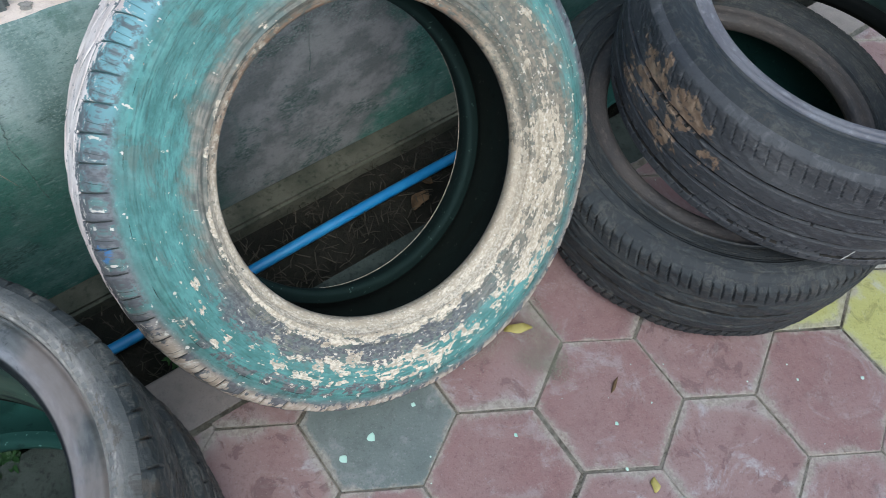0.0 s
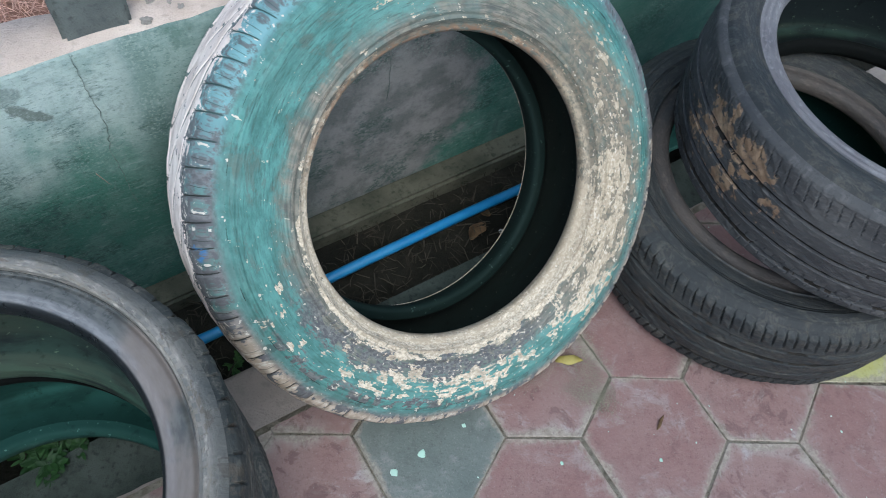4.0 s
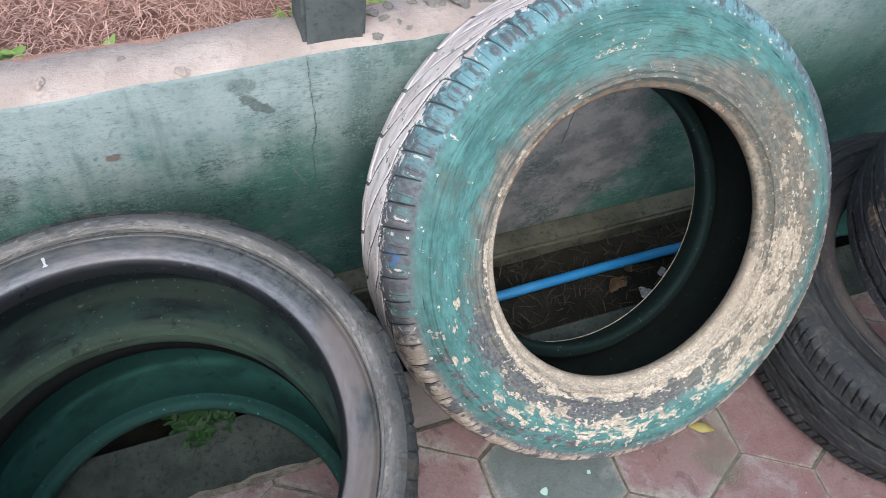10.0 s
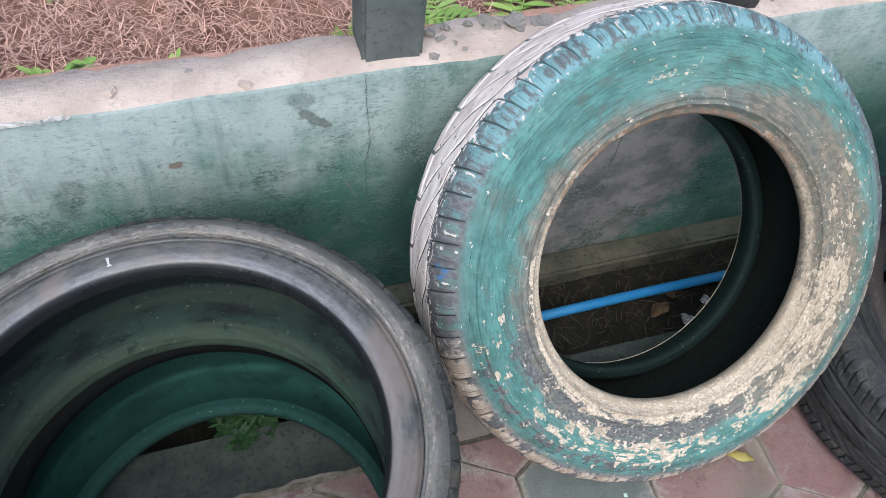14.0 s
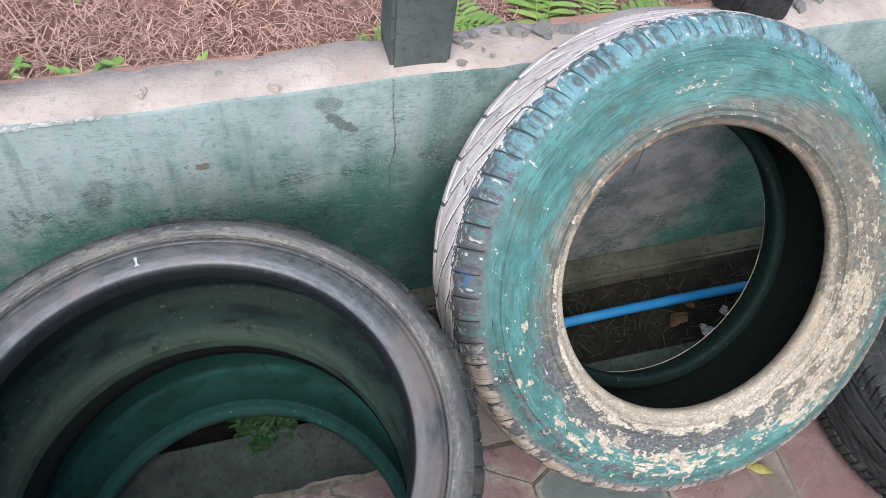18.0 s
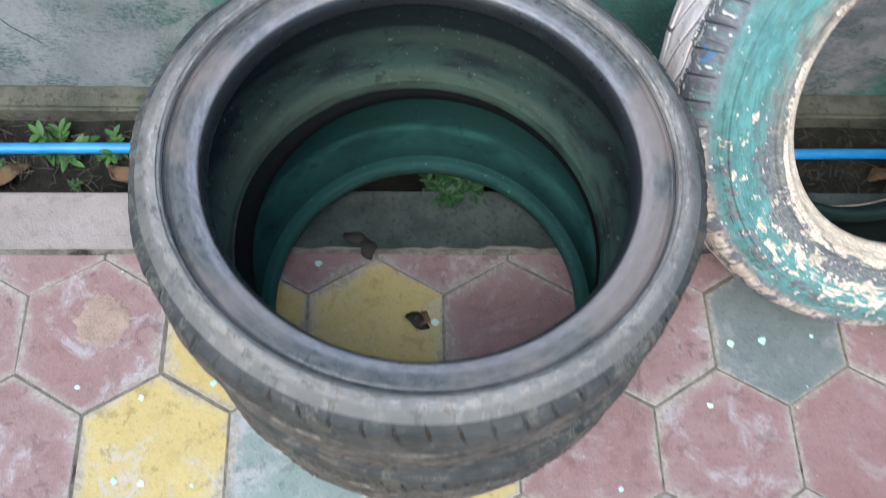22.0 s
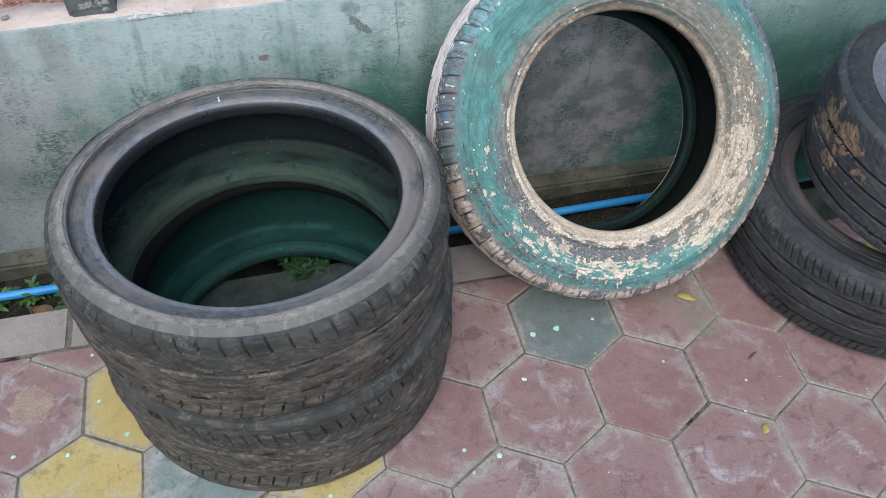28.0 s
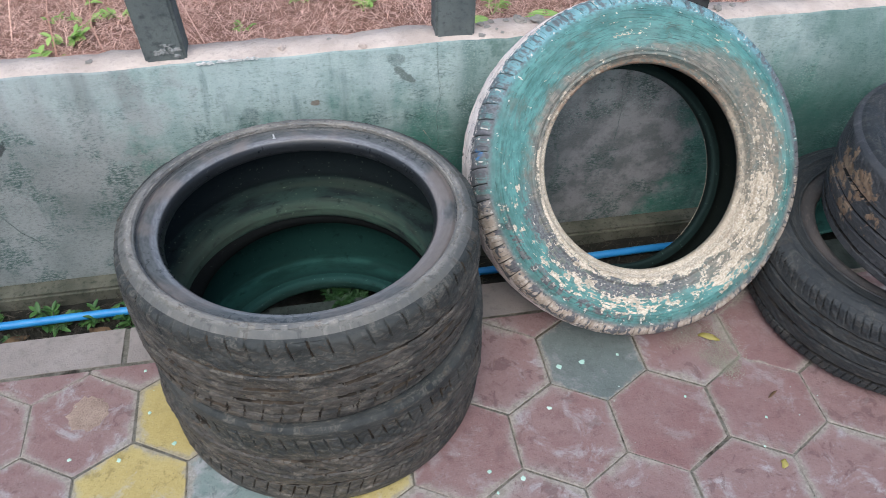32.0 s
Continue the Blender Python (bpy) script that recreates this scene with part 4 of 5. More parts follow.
# leaning painted tyre
LN = Vector((0.015, -0.774, 0.633)).normalized()
LC = Vector((0.92, 0.536, 0.322)) - LN * 0.076
LEAN = stand(LC, LN)
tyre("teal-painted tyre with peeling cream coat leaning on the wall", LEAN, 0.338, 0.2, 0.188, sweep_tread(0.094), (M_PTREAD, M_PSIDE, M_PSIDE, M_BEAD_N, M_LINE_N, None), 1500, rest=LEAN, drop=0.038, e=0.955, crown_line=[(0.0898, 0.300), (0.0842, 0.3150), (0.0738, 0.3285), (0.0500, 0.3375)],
     low=[(-0.080, 0.212), (-0.066, 0.2065), (-0.054, 0.204), (-0.046, 0.2042), (-0.042, 0.209), (-0.046, 0.222)],
     lines=((0.0965, -0.0009), (0.0915, 0.0005), (0.082, 0.0004), (0.0795, -0.0003), (0.051, 0.0008), (0.047, 0.0008), (0.043, 0.0008), (0.0175, 0.0018)))

# second stack
RIB2 = rib_tread(0.10, 0.016, (-0.068, -0.037, -0.004, 0.030), 0.14, 0.0008, 0.15, 0.22)
RIB3 = rib_tread(0.10, 0.016, (-0.055, -0.022, 0.012, 0.042), 0.16, 0.0010, 0.15, 0.7)
LOW_FACE = ([(0.0945, 0.2800), (0.0965, 0.2760), (0.0985, 0.2600), (0.0960, 0.2430), (0.0930, 0.2330), (0.0945, 0.2300), (0.0900, 0.2270)], [(0.0880, 0.2200), (0.0900, 0.2080), (0.0870, 0.1990), (0.0780, 0.1955), (0.0680, 0.1970), (0.0620, 0.2070)])
UP_FACE = ([(0.1000, 0.2830), (0.1020, 0.2790), (0.1045, 0.2680), (0.1035, 0.2560), (0.1010, 0.2490), (0.1020, 0.2460), (0.1000, 0.2430)], [(0.0985, 0.2380), (0.1000, 0.2350), (0.0985, 0.2290), (0.0995, 0.2260), (0.0970, 0.2190), (0.0900, 0.2150), (0.0800, 0.2150), (0.0730, 0.2210)])
tyre("worn black tyre lying flat beside the painted tyre", pose(1.482, 0.398, 0.099, 0, 0, 75), 0.303, 0.1955, 0.196, RIB3, (M_RUB2, M_RUB2, M_SIDE3, M_BEAD_G, M_LINE_G, M_GROOVE), 1000, "tyres in the second stack", drop=0.018, e=0.92, thin=(-1,), face=LOW_FACE,
     lines=((0.060, 0.0012), (0.064, 0.0010), (0.078, 0.0012)))
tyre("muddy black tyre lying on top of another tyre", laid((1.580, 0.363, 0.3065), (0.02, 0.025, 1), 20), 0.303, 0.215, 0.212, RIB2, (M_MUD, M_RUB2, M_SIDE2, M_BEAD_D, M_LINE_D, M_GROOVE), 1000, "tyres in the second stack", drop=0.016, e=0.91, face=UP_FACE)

# ---- ground ----
prof = [(-60, -0.0012), (-3, -0.0012), (0.568, -0.0012), (0.571, -0.13), (0.70, -0.118), (0.80, -0.13), (0.86, -0.13), (0.90, 0.22), (1.1, 0.25), (2.0, 0.30), (4, 0.33), (60, 0.33)]
xs = [-60, -4] + [-2 + 0.04 * i for i in range(126)] + [6, 60]
gv, gf = [], []
dense = []
for (ya, za), (yb, zb) in zip(prof, prof[1:]):
    n = 1 if yb - ya > 5 else max(1, int((yb - ya) / 0.03))
    if ya < 0.5:
        n = 1
    dense += [(ya + (yb - ya) * i / n, za + (zb - za) * i / n) for i in range(n)]
dense.append(prof[-1])
for y, z in dense:
    for x in xs:
        dz = 0.0
        if 0.585 < y < 0.80:
            dz = 0.012 * noise.noise((x * 9, y * 14, 3)) + 0.05 * (math.exp(-((x - 0.27) / 0.21) ** 4) + math.exp(-((x - 1.52) / 0.18) ** 4)) * math.exp(-((y - 0.68) / 0.07) ** 2)
        elif 0.9 < y < 5:
            dz = 0.03 * noise.noise((x * 3, y * 3, 1))
        gv.append((x, y, z + dz))
nx = len(xs)
for j in range(len(dense) - 1):
    for i in range(nx - 1):
        gf.append((j * nx + i, j * nx + i + 1, (j + 1) * nx + i + 1, (j + 1) * nx + i))
gme = mesh_of("ground", gv, gf, M_GROUT, True)
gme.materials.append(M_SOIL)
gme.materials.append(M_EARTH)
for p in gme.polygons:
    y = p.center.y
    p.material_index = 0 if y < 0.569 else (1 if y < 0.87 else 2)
tagged(new("ground", gme), "bare ground under paving, drain and dry field", "ground", kind="structure")

border = thing("border_strip", "pinkish grey concrete strip along the drain", "border", kind="structure")
for i, (x0, x1) in enumerate(((-3.0, -1.32), (-1.317, -0.137), (-0.134, 1.02), (1.023, 2.2), (2.203, 4.0))):
    part("slab", from_bm("slab", box_bm(x0, x1, 0.4735, 0.573, -0.10, 0.0, 0.004, 3, 0.002, i), M_STRIP), border)

# ---- wall ----
wall = thing("wall_back", "low plastered wall in weathered green paint", "wall", kind="structure")
bm = bmesh.new()
nX = 240
vs = []
for i in range(nX + 1):
    x = -3 + 7.0 * i / nX
    e = 0.004 * noise.noise((x * 6, 0, 0)) + 0.003 * noise.noise((x * 25, 4, 0))
    b = 0.012 * noise.noise((x * 9, 7, 0)) + 0.006 * noise.noise((x * 40, 7, 0))
    vs.append([bm.verts.new(c) for c in ((x, 0.827, -0.2), (x, 0.826, 0.2), (x, 0.826 + e * 0.3, WT + e - 0.004), (x, 0.830 + e * 0.3, WT + e), (x, 0.865, WT + 0.003 + e), (x, 0.905 + b, WT - 0.004 + b * 0.5), (x, 0.912 + b, WT - 0.02), (x, 0.915, -0.2))])
mats = (0, 0, 0, 1, 1, 1, 1)
for a, b in zip(vs, vs[1:]):
    for k in range(7):
        f = bm.faces.new((a[k], b[k], b[k + 1], a[k + 1]))
        f.material_index = mats[k]
        f.smooth = True
me = bpy.data.meshes.new("wall_body")
bm.to_mesh(me)
bm.free()
me.materials.append(M_WALL)
me.materials.append(M_TOP)
part("wall_body", me, wall)
brick_rng = random.Random(14)
M_BRICK = stony("soft_red_brick", (0.40, 0.23, 0.18), (0.50, 0.31, 0.25), (0.34, 0.24, 0.20), 25)
brick_me = from_bm("brick", box_bm(-0.095, 0.095, -0.012, 0.012, -0.03, 0.03, 0.003, 2, 0.002), M_BRICK)
for i in range(34):
    part("brick", brick_me, wall).matrix_local = pose(-2.9 + 0.2 * i, 0.9085 + brick_rng.uniform(-0.003, 0.003), WT - 0.041 + brick_rng.uniform(-0.002, 0.003), 0, 0, brick_rng.uniform(-1, 1))
footing = from_bm("footing", box_bm(-3, 4, 0.777, 0.828, -0.2, -0.088, 0.006, 0), M_LEDGE)
part("footing", footing, wall, "mossy concrete ledge at the foot of the wall")


def post(x0, x1, y0, y1, lean, label, rough=0.003, mat=None):
    bm = box_bm(x0, x1, y0, y1, WT - 0.004, 1.65, 0.005, 5 if mat is None else 14, rough, x0)
    for v in bm.verts:
        v.co.x += lean * (v.co.z - WT)
    return tagged(new("fence_post", from_bm("fence_post", bm, mat or M_POST)), label, "post", "posts on the wall")


M_CHAR = stony("charred_dark_post", (0.030, 0.032, 0.032), (0.075, 0.078, 0.076), (0.014, 0.015, 0.015), 18, rel=0.01)
post(-0.012, 0.066, 0.842, 0.915, -0.06, "dark weathered post leaning on the wall top")
post(0.560, 0.641, 0.846, 0.912, 0.0, "square dark grey concrete post on the wall")
post(1.055, 1.145, 0.852, 0.918, 0.10, "rough dark charred post on the wall top", 0.012, M_CHAR)

# ---- pipe ----
def tube(name, pts, r, mat, seg=14):
    p = [Vector(q) for q in pts]
    vs, fs = [], []
    for i, c in enumerate(p):
        d = (p[min(i + 1, len(p) - 1)] - p[max(i - 1, 0)]).normalized()
        u = d.orthogonal().normalized() if abs(d.z) > 0.9 else d.cross(Vector((0, 0, 1))).normalized()
        v = d.cross(u)
        rr = r[i] if isinstance(r, (list, tuple)) else r
        for k in range(seg):
            a = 2 * math.pi * k / seg
            vs.append(c + (u * math.cos(a) + v * math.sin(a)) * rr)
    for i in range(len(p) - 1):
        for k in range(seg):
            k2 = (k + 1) % seg
            fs.append((i * seg + k, i * seg + k2, (i + 1) * seg + k2, (i + 1) * seg + k))
    fs += [tuple(range(seg))[::-1], tuple(range((len(p) - 1) * seg, len(p) * seg))]
    return mesh_of(name, vs, fs, mat, True)


pipe_pts = [(-3 + 0.1 * i, 0.697 + 0.004 * math.sin(i * 0.5), -0.092 + 0.003 * math.sin(i * 0.31)) for i in range(71)]
tagged(new("water_pipe", tube("water_pipe", pipe_pts, 0.0095, M_PIPE)), "thin sky-blue plastic water pipe in the drain", "pipe")

# ---- paving ----
W = 0.20
S = W / math.sqrt(3)
paving = thing("pavement", "hexagonal cement tiles in red, yellow and grey-green", "paving", kind="structure")


def clip_poly(poly, ymax):
    out = []
    for a, b in zip(poly, poly[1:] + poly[:1]):
        if a[1] <= ymax:
            out.append(a)
        if (a[1] <= ymax) != (b[1] <= ymax):
            s = (ymax - a[1]) / (b[1] - a[1])
            out.append((a[0] + s * (b[0] - a[0]), ymax))
    return out


def tile_mesh(poly, mat):
    c = (sum(p[0] for p in poly) / len(poly), sum(p[1] for p in poly) / len(poly))
    n = len(poly)
    ring = lambda k, z: [(c[0] + (p[0] - c[0]) * k, c[1] + (p[1] - c[1]) * k, z) for p in poly]
    vs = ring(1.0, -0.011) + ring(1.0, -0.0016) + ring(0.984, 0.0)
    fs = [tuple(range(2 * n, 3 * n))]
    for k in (0, 1):
        for i in range(n):
            j = (i + 1) % n
            fs.append((k * n + i, k * n + j, (k + 1) * n + j, (k + 1) * n + i))
    return mesh_of("tile", vs, fs, mat)


def hexagon(g):
    return [(g * S * math.sin(math.pi / 3 * k), g * S * math.cos(math.pi / 3 * k)) for k in range(6)][::-1]


GAP = 0.986
YELLOW = {(-0.5, 1), (0, 0), (1, 0), (1.5, 1), (0, 2), (1, 2)}
GREEN = {(0.5, 1), (4, 2), (8.5, 1)}
DIM = {(4, 2)}
OLIVE = {(8, 0), (9, 0), (7.5, 1), (9.5, 1), (8, 2), (9, 2)}
tiles = {}
rng = random.Random(5)
for j in range(-5, 4):
    for i in range(-8, 13):
        ii = i + (0.5 if j % 2 else 0.0)
        x, y = ii * W, j * 1.5 * S
        key = (ii, j)
        mat = M_DIM if key in DIM else M_YEL if key in YELLOW else M_GRN if key in GREEN else M_OLI if key in OLIVE else M_RED
        cut = j == 3
        if (mat.name, cut) not in tiles:
            poly = hexagon(GAP)
            if cut:
                poly = clip_poly(poly, 0.470 - y)
            tiles[mat.name, cut] = tile_mesh(poly, mat)
        ob = part("tile", tiles[mat.name, cut], paving)
        ob.matrix_local = pose(x + rng.uniform(-1, 1) * 0.0020, y + rng.uniform(-1, 1) * 0.0020 - (0.002 if cut else 0), rng.uniform(-0.0001, 0.0012), rng.uniform(-0.22, 0.22), rng.uniform(-0.22, 0.22), rng.uniform(-1.0, 1.0))

# ---- field behind the wall ----
def strands(name, n, x0, x1, y0, y1, zf, mat, length, width, lift, seed):
    """Many thin bent blades lying about."""
    g = np.random.default_rng(seed)
    x, y = g.uniform(x0, x1, n), g.uniform(y0, y1, n)
    z = np.array([zf(a, b) for a, b in zip(x, y)])
    az = g.uniform(0, 2 * np.pi, n)
    L = length * g.uniform(0.4, 1.3, n)
    up = lift * g.uniform(-0.2, 1.0, n) ** 2 * np.sign(g.uniform(-0.1, 1, n))
    w = width * g.uniform(0.5, 1.2, n)
    d = np.stack([np.cos(az), np.sin(az), up], -1)
    side = np.stack([-np.sin(az), np.cos(az), np.zeros(n)], -1) * w[:, None]
    base = np.stack([x, y, z + g.uniform(0, 0.02, n)], -1)
    midp = base + d * (L * 0.5)[:, None] + np.stack([g.normal(0, 0.1, n) * L, g.normal(0, 0.1, n) * L, g.uniform(0, 0.25, n) * L], -1)
    tip = base + d * L[:, None] * 0.97
    v = np.stack([base - side, base + side, midp + side, midp - side, tip], 1).reshape(-1, 3)
    f = []
    for i in range(n):
        b = i * 5
        f += [(b, b + 1, b + 2, b + 3), (b + 3, b + 2, b + 4)]
    return mesh_of(name, v, f, mat)


def field_z(x, y):
    return float(np.interp(y, [0.90, 1.1, 2.0, 4.0], [0.22, 0.25, 0.30, 0.33])) + 0.03 * noise.noise((x * 3, y * 3, 1))


tagged(new("dry_litter", strands("dry_litter", 130000, -1.2, 2.2, 0.925, 2.6, field_z, M_LITTER, 0.034, 0.00085, 0.6, 2)), "mat of dry pinkish brown needles and grass", "dry grass", kind="stuff")
tagged(new("dry_stalks", strands("dry_stalks", 420, -1.2, 2.2, 0.94, 2.6, field_z, M_LITTER, 0.22, 0.0014, 1.6, 4)), "thin dry stalks standing in the litter", "dry grass", kind="stuff")


def leaf_shape(L, w, curl=0.15, n=5):
    """Verts and faces of one pointed leaf along +x with a raised midrib fold."""
    vs, fs = [], []
    for i in range(n + 1):
        t = i / n
        hw = w * 0.5 * math.sin(math.pi * min(1, t * 0.92 + 0.06)) ** 0.8
        zz = curl * L * (t - t * t * 1.3)
        vs += [(t * L, -hw, zz + hw * 0.35), (t * L, 0, zz), (t * L, hw, zz + hw * 0.35)]
    for i in range(n):
        b = i * 3
        fs += [(b, b + 3, b + 4, b + 1), (b + 1, b + 4, b + 5, b + 2)]
    return vs, fs


def foliage(leaves, mat, name):
    """One mesh of leaves: each (base, heading, pitch, length, width)."""
    V, F = [], []
    for (bx, by, bz), az, pt, L, w in leaves:
        vs, fs = leaf_shape(L, w)
        m = pose(bx, by, bz, 0, -math.degrees(pt), math.degrees(az))
        o = len(V)
        V += [m @ Vector(v) for v in vs]
        F += [tuple(i + o for i in f) for f in fs]
    return mesh_of(name, V, F, mat, True)


def weed(x, y, z, size, seed, label, mat=M_LEAF, stems=5, name="weed"):
    r = random.Random(seed)
    t = thing(name, label, "weed", pose(x, y, z), "weeds")
    leaves = []
    for i in range(stems):
        az, ln = r.uniform(0, 6.28), size * r.uniform(0.5, 1.0)
        tilt = r.uniform(0.5, 1.2)
        pts = [(math.cos(az) * math.cos(tilt) * ln * q, math.sin(az) * math.cos(tilt) * ln * q, math.sin(tilt) * ln * (q - 0.25 * q * q)) for q in (0, 0.35, 0.7, 1.0)]
        part("stem", tube("stem", pts, [0.0014, 0.0012, 0.001, 0.0006], mat, 5), t)
        for q in (0.35, 0.55, 0.75, 0.9, 1.0):
            p = pts[3] if q == 1 else tuple(a * q for a in pts[3])
            for sgn in (-1, 1):
                leaves.append(((p[0], p[1], p[2] * 1.03), az + sgn * r.uniform(0.5, 1.3), r.uniform(-0.2, 0.6), size * r.uniform(0.25, 0.45), size * r.uniform(0.12, 0.2)))
    part("leaves", foliage(leaves, mat, "leaves"), t)
    return t


def fern(x, y, z, size, seed):
    r = random.Random(seed)
    t = thing("fern", "bright green fern growing behind the wall", "fern", pose(x, y, z), "ferns")
    for i in range(6):
        az = r.uniform(0, 6.28)
        ln = size * r.uniform(0.7, 1.1)
        leaves, pts = [], []
        for q in range(13):
            u = q / 12
            p = (math.cos(az) * ln * u, math.sin(az) * ln * u, ln * (0.75 * u - 0.62 * u * u))
            pts.append(p)
            if q > 1:
                wl = ln * 0.30 * math.sin(math.pi * (0.12 + 0.86 * u)) + 0.004
                for sgn in (-1, 1):
                    leaves.append((p, az + sgn * 1.15, 0.05 - 0.3 * u, wl, wl * 0.24))
        fr = part("frond", foliage(leaves, M_FERN, "frond"), t)
        part("stalk", tube("stalk", pts, 0.0012, M_FERN, 5), fr)
    return t


for i, (x, y, s2) in enumerate(((0.76, 1.03, 0.17), (0.87, 1.05, 0.19), (0.98, 1.06, 0.16), (0.70, 1.12, 0.14))):
    fern(x, y, field_z(x, y), s2, 20 + i)
r = random.Random(8)
for i in range(52):
    x, y = r.uniform(-0.8, 1.6), r.uniform(0.97, 1.9)
    weed(x, y, field_z(x, y), r.uniform(0.035, 0.075), 100 + i, "small green weed in the dry litter", M_FERN, 3)
for i, (x, y, s2) in enumerate(((-0.30, 1.15, 0.085), (-0.36, 1.08, 0.06), (-0.27, 1.26, 0.07))):
    weed(x, y, field_z(x, y), s2, 60 + i, "leafy green seedling behind the wall", M_FERN, 4)

# ---- drain ----
soil_z = lambda x, y: float(np.interp(y, [0.571, 0.70, 0.80], [-0.13, -0.118, -0.13])) + 0.012 * noise.noise((x * 9, y * 14, 3))
for i, (x, y, s2) in enumerate(((-0.60, 0.70, 0.06), (-0.46, 0.73, 0.04), (-0.34, 0.715, 0.065), (-0.24, 0.71, 0.05), (-0.165, 0.675, 0.065), (-0.70, 0.68, 0.06), (0.60, 0.64, 0.025))):
    weed(x, y, soil_z(x, y), s2, 40 + i, "small green weed growing in the drain", M_LEAF, 5)
r = random.Random(31)
for i in range(8):
    x, y = r.uniform(-0.85, -0.06), r.uniform(0.61, 0.75)
    weed(x, y, soil_z(x, y), r.uniform(0.022, 0.045), 130 + i, "small green weed growing in the drain", M_LEAF, 4)
weed(0.300, 0.574, -0.012, 0.044, 77, "green weed growing up inside the stacked tyres", M_LEAFD, 14)
weed(0.335, 0.577, -0.012, 0.045, 79, "green weed growing up inside the stacked tyres", M_LEAFD, 8)
weed(0.425, 0.560, 0.0, 0.035, 78, "small dark weed inside the stacked tyres", M_LEAFD, 4)
tagged(new("drain_straw", strands("drain_straw", 3000, -1.2, 1.9, 0.585, 0.77, soil_z, plain("grey_brown_straw", (0.018, 0.016, 0.012), (0.085, 0.075, 0.055), 30, 0.8, 0.2, island=True), 0.035, 0.0010, 0.2, 6)), "rotting straw and twigs on the drain bed", "straw", kind="stuff")


def flat_leaf(x, y, z, L, w, az, mat, label, seed, curl=0.3):
    vs, fs = leaf_shape(L, w, curl, 6)
    r = random.Random(seed)
    vs = [(a, b + 0.1 * w * math.sin(a / L * 9 + seed), max(0.0, c) + r.uniform(0, 0.04) * w) for a, b, c in vs]
    me = mesh_of("fallen_leaf", vs, fs, mat, True)
    ob = new("fallen_leaf", me)
    ob.matrix_world = pose(x, y, z, 0, 0, az)
    sol = ob.modifiers.new("thickness", "SOLIDIFY")
    sol.thickness = 0.0008
    return tagged(ob, label, "leaf", "fallen leaves")


flat_leaf(-0.45, 0.63, -0.11, 0.08, 0.03, 40, M_DEAD, "curled brown dead leaf in the drain", 1, 0.5)
flat_leaf(-0.20, 0.64, -0.11, 0.07, 0.03, 150, M_DEAD, "dry brown leaf in the drain", 2, 0.4)
flat_leaf(0.150, 0.50, 0.0045, 0.05, 0.02, -25, M_BLACKLEAF, "rotten black leaf on the concrete strip", 3)
flat_leaf(0.185, 0.492, 0.0045, 0.035, 0.024, -80, M_BLACKLEAF, "rotten black leaf on the concrete strip", 4)
flat_leaf(0.245, 0.372, 0.002, 0.04, 0.02, -35, M_BLACKLEAF, "crumpled dark leaf on a yellow tile", 5, 0.6)
flat_leaf(0.262, 0.352, 0.002, 0.028, 0.02, 60, M_DEAD, "crumpled brown leaf on a yellow tile", 6, 0.6)
flat_leaf(1.035, 0.352, 0.003, 0.045, 0.016, -25, M_YLEAF, "small yellow leaf under the painted tyre", 7, 0.5)
flat_leaf(1.070, 0.034, 0.002, 0.022, 0.012, 60, M_YLEAF, "tiny yellow leaf on a red tile", 8)
flat_leaf(1.112, 0.183, 0.002, 0.028, 0.005, 30, M_DEAD, "thin brown husk on a red tile", 9)
flat_leaf(-0.565, 0.455, 0.003, 0.05, 0.03, -20, M_DEAD, "torn brown leaf at the border strip", 10, 0.6)
flat_leaf(1.08, 0.66, -0.112, 0.05, 0.025, 20, M_DEAD, "broad dead leaf under the pipe", 11, 0.3)
flat_leaf(1.14, 0.685, -0.112, 0.04, 0.022, 100, M_DEAD, "broad dead leaf under the pipe", 12, 0.3)


def crumpled(name, x, y, z, size, mat, label, category, seed, flat=0.45):
    bm = bmesh.new()
    bmesh.ops.create_icosphere(bm, subdivisions=3, radius=size)
    for v in bm.verts:
        k = 0.8 + 0.6 * noise.noise(v.co / size * 1.1 + Vector((seed, 0, 0))) + 0.35 * abs(noise.noise(v.co / size * 2.6 + Vector((0, seed, 0)))) + 0.22 * noise.noise(v.co / size * 7 + Vector((seed, seed, 0)))
        v.co = Vector((v.co.x * k * 1.3, v.co.y * k, v.co.z * k * flat))
    lowest = min(v.co.z for v in bm.verts)
    for v in bm.verts:
        v.co.z -= lowest
    ob = new(name, from_bm(name, bm, mat))
    ob.matrix_world = pose(x, y, z, 0, 0, seed * 47)
    return tagged(ob, label, category)


crumpled("plastic_wrapper", 1.15, 0.632, -0.120, 0.014, M_METAL, "crumpled clear plastic wrapper in the drain", "wrapper", 3, 0.6)
crumpled("bottle_neck", 1.20, 0.668, -0.116, 0.008, M_METAL, "small clear plastic cap beside the pipe", "cap", 5, 0.8)
